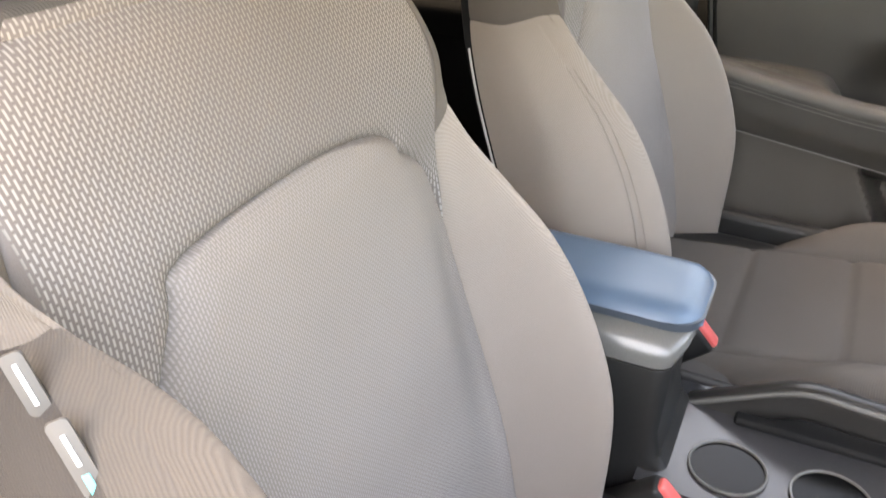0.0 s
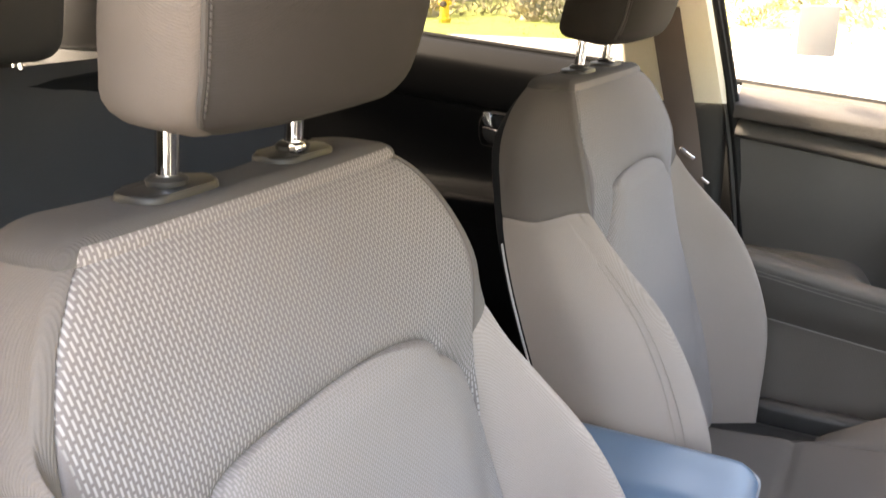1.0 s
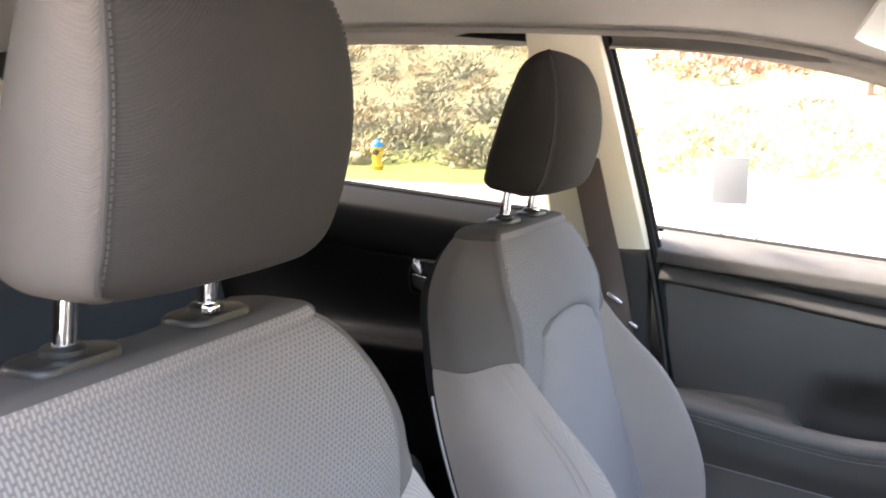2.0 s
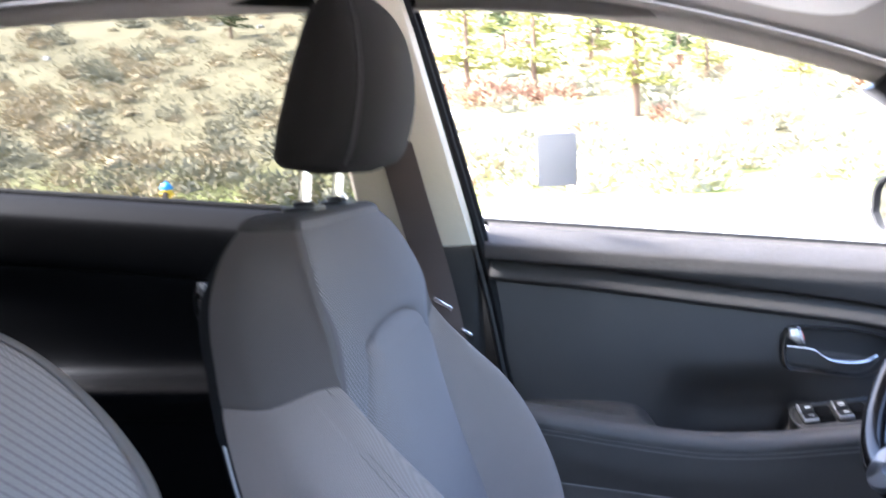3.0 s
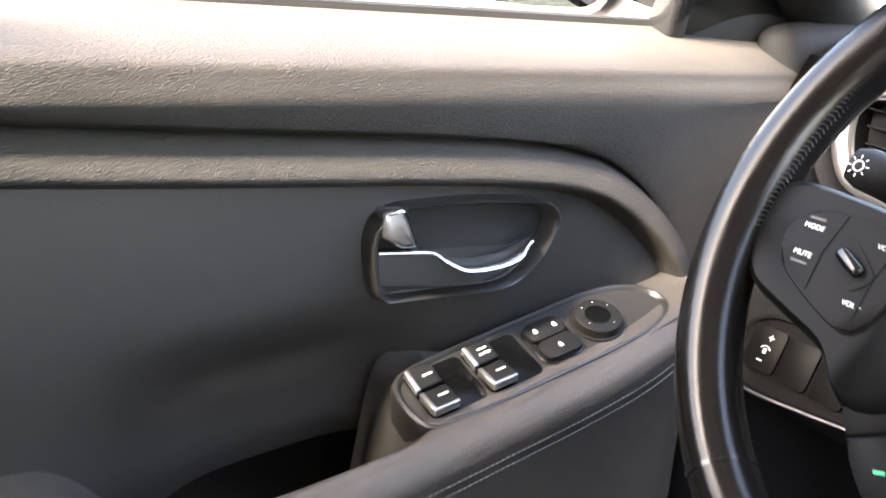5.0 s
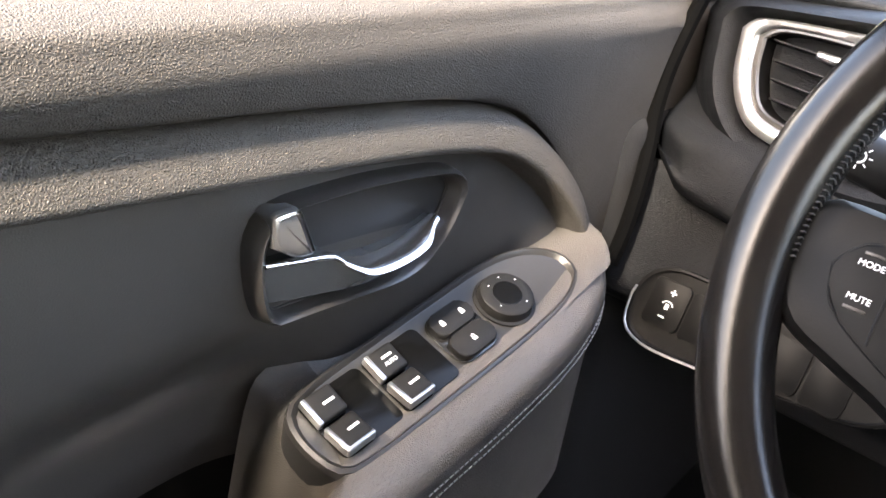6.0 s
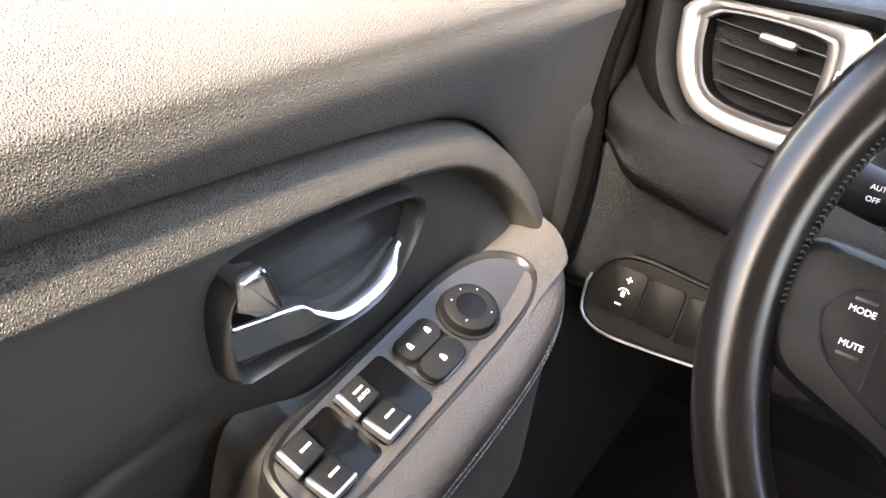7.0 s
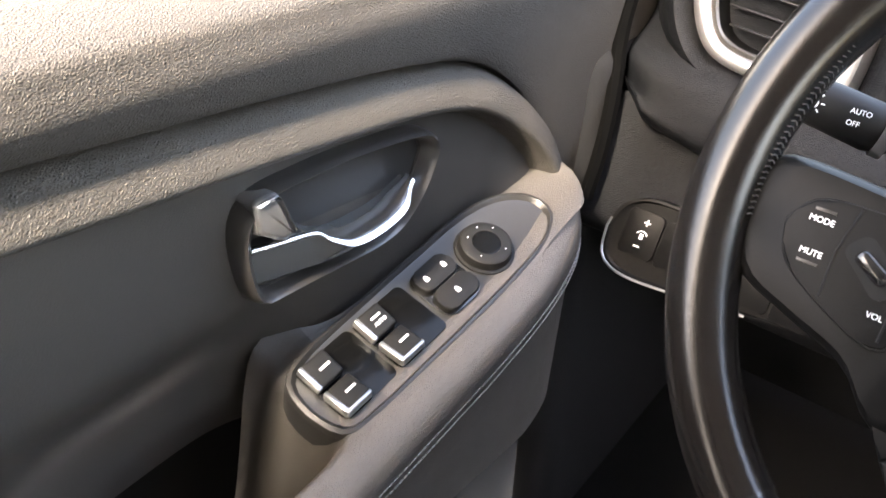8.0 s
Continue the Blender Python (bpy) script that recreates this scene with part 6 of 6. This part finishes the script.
tagged(put("ground", *grid(far_land, 140, 120), GRASS), "dry grassy ground rising to a hillside", "ground", kind="structure")
road = put("road", *box((27.0, 160, 0.03), 0, pose(0.5, 48, -0.012)), ASPHALT)
tagged(road, "pale sun-bleached concrete road", "road", kind="structure")
kerb = put("kerb", *box((0.18, 160, 0.30), 0.02, pose(-13.1, 48, 0.0)), CONCRETE)
tagged(kerb, "pale concrete kerb", "kerb", kind="structure")
walkway = thing("pavement", "pale concrete pavement slabs beside the road", "pavement", kind="structure")
slab_me = None
for k in range(60):
    y = -31 + 1.5 * k
    if slab_me is None:
        ob = put("paving_slab", *box((2.1, 1.485, 0.30), 0.012, None, 1), CONCRETE, walkway)
        slab_me = ob.data
    else:
        ob = new("paving_slab", slab_me)
        ob.parent = walkway
    ob.location = (-14.25, y, -0.012)

# fire hydrant
hyd = thing("fire_hydrant", "yellow fire hydrant with a blue bonnet on the verge", "fire hydrant", at=(-18.3, -9.15, 0.22))
YELLOW = grain(mat("yellow_paint", (0.75, 0.48, 0.03), 0.45), 60, 0.1, 0.002)
BLUE = grain(mat("blue_paint", (0.02, 0.22, 0.50), 0.45), 60, 0.1, 0.002)
put("barrel", *lathe([(0.0, -0.1), (0.15, -0.1), (0.15, 0.05), (0.17, 0.05), (0.17, 0.09), (0.115, 0.10), (0.11, 0.50), (0.15, 0.51), (0.15, 0.55), (0.12, 0.56), (0.0, 0.56)], 24), YELLOW, hyd)
put("bonnet", *lathe([(0.0, 0.55), (0.15, 0.55), (0.15, 0.58), (0.135, 0.64), (0.09, 0.70), (0.04, 0.73), (0.03, 0.77), (0.0, 0.77)], 24), BLUE, hyd, "blue domed bonnet")
put("pumper_outlet", *lathe([(0.0, 0.0), (0.075, 0.0), (0.075, 0.09), (0.06, 0.11), (0.0, 0.11)], 18, pose(0.09, 0.02, 0.42, 0, 90, 0)), mat("dark_iron", (0.06, 0.04, 0.03), 0.6), hyd, "dark outlet cap")
for sy in (-1, 1):
    put("side_outlet", *lathe([(0.0, 0.0), (0.05, 0.0), (0.05, 0.08), (0.0, 0.09)], 14, pose(0, sy * 0.09, 0.44, -90 * sy, 0, 0)), YELLOW, hyd)


def scatter_blades(count, centre, spread, height, rng, reach=1.0, slim=1.0):
    """Small slanting leaf blades filling a rounded clump."""
    vs, fs = [], []
    for _ in range(count):
        a, e = rng.uniform(0, 2 * math.pi), rng.uniform(0.05, 1.0)
        r = rng.uniform(0.25, 1.0) ** 0.6
        d = Vector((math.cos(a) * math.sqrt(1 - e * e), math.sin(a) * math.sqrt(1 - e * e), e))
        p = Vector(centre) + Vector((d.x * spread * r, d.y * spread * r, d.z * height * r))
        l = height * rng.uniform(0.08, 0.20) * reach
        w = l * rng.uniform(0.35, 0.7) * slim
        side = d.cross(Vector((rng.uniform(-1, 1), rng.uniform(-1, 1), rng.uniform(-1, 1)))).normalized()
        tip = p + (d + Vector((rng.uniform(-.5, .5), rng.uniform(-.5, .5), rng.uniform(0, .6)))).normalized() * l
        n = len(vs)
        vs += [p - side * w * 0.5, p + side * w * 0.5, tip]
        fs.append((n, n + 1, n + 2))
    return vs, fs


def mound(centre, spread, rng):
    """Lumpy body of a bush."""
    seed = rng.uniform(0, 50)
    vs = []
    for v in ICO[0]:
        k = 0.86 + 0.34 * noise.noise(v * 2.2 + Vector((seed, 0, 0)))
        vs.append(Vector(centre) + Vector((v.x * spread * k, v.y * spread * k, max(v.z, -0.2) * spread * 0.8 * k)))
    return vs, ICO[1]


bm = bmesh.new()
bmesh.ops.create_icosphere(bm, subdivisions=2, radius=1)
ICO = dump(bm)
rng = random.Random(4)
for mi, (m, n, nm, lab) in enumerate(((SAGE, 480, "sagebrush", "grey-green sagebrush bushes on the hillside"), (STRAW, 600, "dry_brush", "straw-coloured dry bushes on the hillside"), (RUST, 90, "red_brush", "rust-brown low shrubs on the hillside"))):
    clumps = []
    for _ in range(n):
        x = -20 - 55 * rng.random() ** 1.6
        y = rng.uniform(-70, 60) if nm != "red_brush" else rng.uniform(-7, 60)
        sz = rng.uniform(0.35, 1.15) * (1 if mi else 1.1)
        clumps.append(scatter_blades(380, (x, y, hill(x, y) - 0.05), sz, sz * 0.9, rng, 1.25))
        if nm != "red_brush":
            clumps.append(mound((x, y, hill(x, y) - 0.05), sz * 0.48, rng))
    if nm == "red_brush":
        for x, y, sz in ((-33, -2.7, 1.2), (-33.5, -1.4, 0.9), (-34, -4.2, 1.0), (-33, 11.5, 0.9)):
            clumps.append(scatter_blades(500, (x, y, hill(x, y) - 0.05), sz, sz * 1.2, rng))
        for _ in range(34):
            x, y, sz = rng.uniform(-29, -20), rng.uniform(2, 26), rng.uniform(0.15, 0.32)
            clumps.append(scatter_blades(120, (x, y, hill(x, y) - 0.03), sz, sz * 0.7, rng))
    tagged(put(nm, *merge(*clumps), m, smooth=180), lab, "bushes", kind="stuff")
tufts = []
for _ in range(2600):
    x, y = -15.6 - 6.5 * rng.random(), rng.uniform(-40, 30)
    tufts.append(scatter_blades(7, (x, y, hill(x, y) - 0.02), 0.10, rng.uniform(0.10, 0.28), rng))
olive = []
for k in range(5200):
    x, y = -21 - 42 * rng.random() ** 1.5, rng.uniform(-60, 2) if k % 5 else rng.uniform(2, 45)
    olive.append(scatter_blades(16, (x, y, hill(x, y) - 0.05), rng.uniform(0.25, 0.6), rng.uniform(0.25, 0.55), rng, 3.0, 0.5))
tagged(put("hill_grass", *merge(*olive), OLIVE, smooth=0), "olive and tan grass tussocks covering the hillside", "grass", kind="stuff")
tagged(put("grass", *merge(*tufts), VERGE, smooth=0), "yellow-green grass tufts on the verge", "grass", kind="stuff")
stones = []
for _ in range(70):
    x, y = -22 - 50 * rng.random(), rng.uniform(-60, 50)
    s = rng.uniform(0.08, 0.4)
    bm = bmesh.new()
    bmesh.ops.create_icosphere(bm, subdivisions=1, radius=s)
    for v in bm.verts:
        v.co *= rng.uniform(0.7, 1.2)
        v.co.z *= 0.6
    stones.append(dump(bm, Matrix.Translation((x, y, hill(x, y)))))
tagged(put("rocks", *merge(*stones), CONCRETE, smooth=0), "pale scattered rocks on the hillside", "rocks", kind="stuff")


def pine(height, spread, seed, material):
    """A tapered trunk and whorls of drooping boughs with needle sprays."""
    r = random.Random(seed)
    t = thing("pine_tree", "tall green pine with ragged boughs", "tree", group="pines on the slope")
    put("trunk", *tube([(0, 0, -0.4), (0.05, 0.02, height * 0.4), (0, 0, height * 0.97)], [height * 0.022, height * 0.014, 0.02], 8), BARK, t)
    vs, fs = [], []
    z = height * 0.16
    while z < height * 0.98:
        f = 1 - z / height
        reach = spread * (f ** 0.8) * r.uniform(0.75, 1.15)
        for b in range(r.randint(6, 9)):
            if r.random() < 0.30:
                continue
            a = r.uniform(0, 2 * math.pi)
            length = reach * r.uniform(0.55, 1.1)
            droop = r.uniform(-0.12, 0.25)
            steps = max(3, int(length / 0.28))
            for k in range(steps):
                q = (k + 0.6) / steps
                c = Vector((math.cos(a) * length * q, math.sin(a) * length * q, z - droop * length * q + 0.1 * length * q * q))
                for _ in range(5):
                    d = Vector((math.cos(a) + r.uniform(-1, 1), math.sin(a) + r.uniform(-1, 1), r.uniform(-0.5, 0.7))).normalized()
                    l = r.uniform(0.25, 0.5) * (0.5 + 0.5 * f)
                    s = d.cross(Vector((r.uniform(-1, 1), r.uniform(-1, 1), r.uniform(-1, 1)))).normalized() * l * 0.22
                    n = len(vs)
                    vs += [c - s, c + s, c + d * l]
                    fs.append((n, n + 1, n + 2))
        z += height * 0.035 * r.uniform(0.8, 1.3)
    put("crown", vs, fs, material, t, smooth=0)
    return t


pa = pine(6.0, 1.7, 1, NEEDLE)
pb = pine(8.5, 1.9, 2, NEEDLE)
pc_ = pine(7.0, 1.9, 3, NEEDLE_LIGHT)
spots = [(-44, 2.0, 0.9, pb), (-47, -3.0, 1.0, pa), (-40, 5.5, 0.8, pa), (-52, 12.0, 1.1, pb), (-46, 17.0, 1.0, pa), (-43, 22, 0.9, pb), (-58, 27, 1.2, pb), (-50, 33, 1.0, pa), (-36.7, 10.3, 2.2, pc_), (-36.5, 15, 1.6, pc_), (-36, -3.9, 2.4, pc_),
         (-62, -12, 1.1, pb), (-60, -24, 1.0, pa), (-55, 4, 1.1, pa), (-48, 40, 1.2, pb), (-30.9, 2.8, 2.6, pc_), (-35, 9.5, 1.2, pc_), (-35.3, -1.0, 2.3, pc_), (-36, 20, 1.7, pc_), (-37, 15.5, 1.2, pc_), (-37, 6.3, 1.5, pc_), (-41, 1.6, 2.0, pc_), (-39, 12.0, 1.8, pc_), (-41, 17.8, 2.0, pc_),
         (-7.5, -41, 0.7, pa), (-10.0, -46, 1.1, pb), (-13, -43, 0.8, pa), (-16, -55, 1.0, pb), (-11.6, -44.5, 0.7, pa), (-14.2, -48, 0.8, pb), (-19, -47, 0.9, pa), (-22, -52, 1.0, pb),
         (-3.75, -44, 0.82, pa), (-4.9, -43, 0.52, pa), (-5.5, -45, 0.62, pa), (-6.4, -44, 0.60, pb), (-4.4, -41, 0.42, pa), (-3.2, -42, 0.46, pa), (-2.7, -45, 0.42, pa), (-5.9, -41, 0.44, pa), (-2.2, -43, 0.24, pa), (-4.0, -42.5, 0.50, pa), (-5.2, -42, 0.40, pa), (-4.6, -44.5, 0.56, pa), (-3.4, -43.5, 0.55, pa), (-1.7, -44, 0.16, pa), (-3.7, -40.5, 0.30, pa), (-4.9, -40, 0.30, pa), (-2.8, -41, 0.26, pa)]
for i, (x, y, s, src) in enumerate(spots):
    k = s / (2.3 if src is pc_ else 1.0) / src.scale.x
    m = pose(x, y, hill(x, y), 0, 0, 47 * i) @ Matrix.Diagonal((k, k, k, 1))
    if src.location.length == 0 and not src.get("placed"):
        src.matrix_basis = m
        src["placed"] = 1
    else:
        copy_thing(src, m)
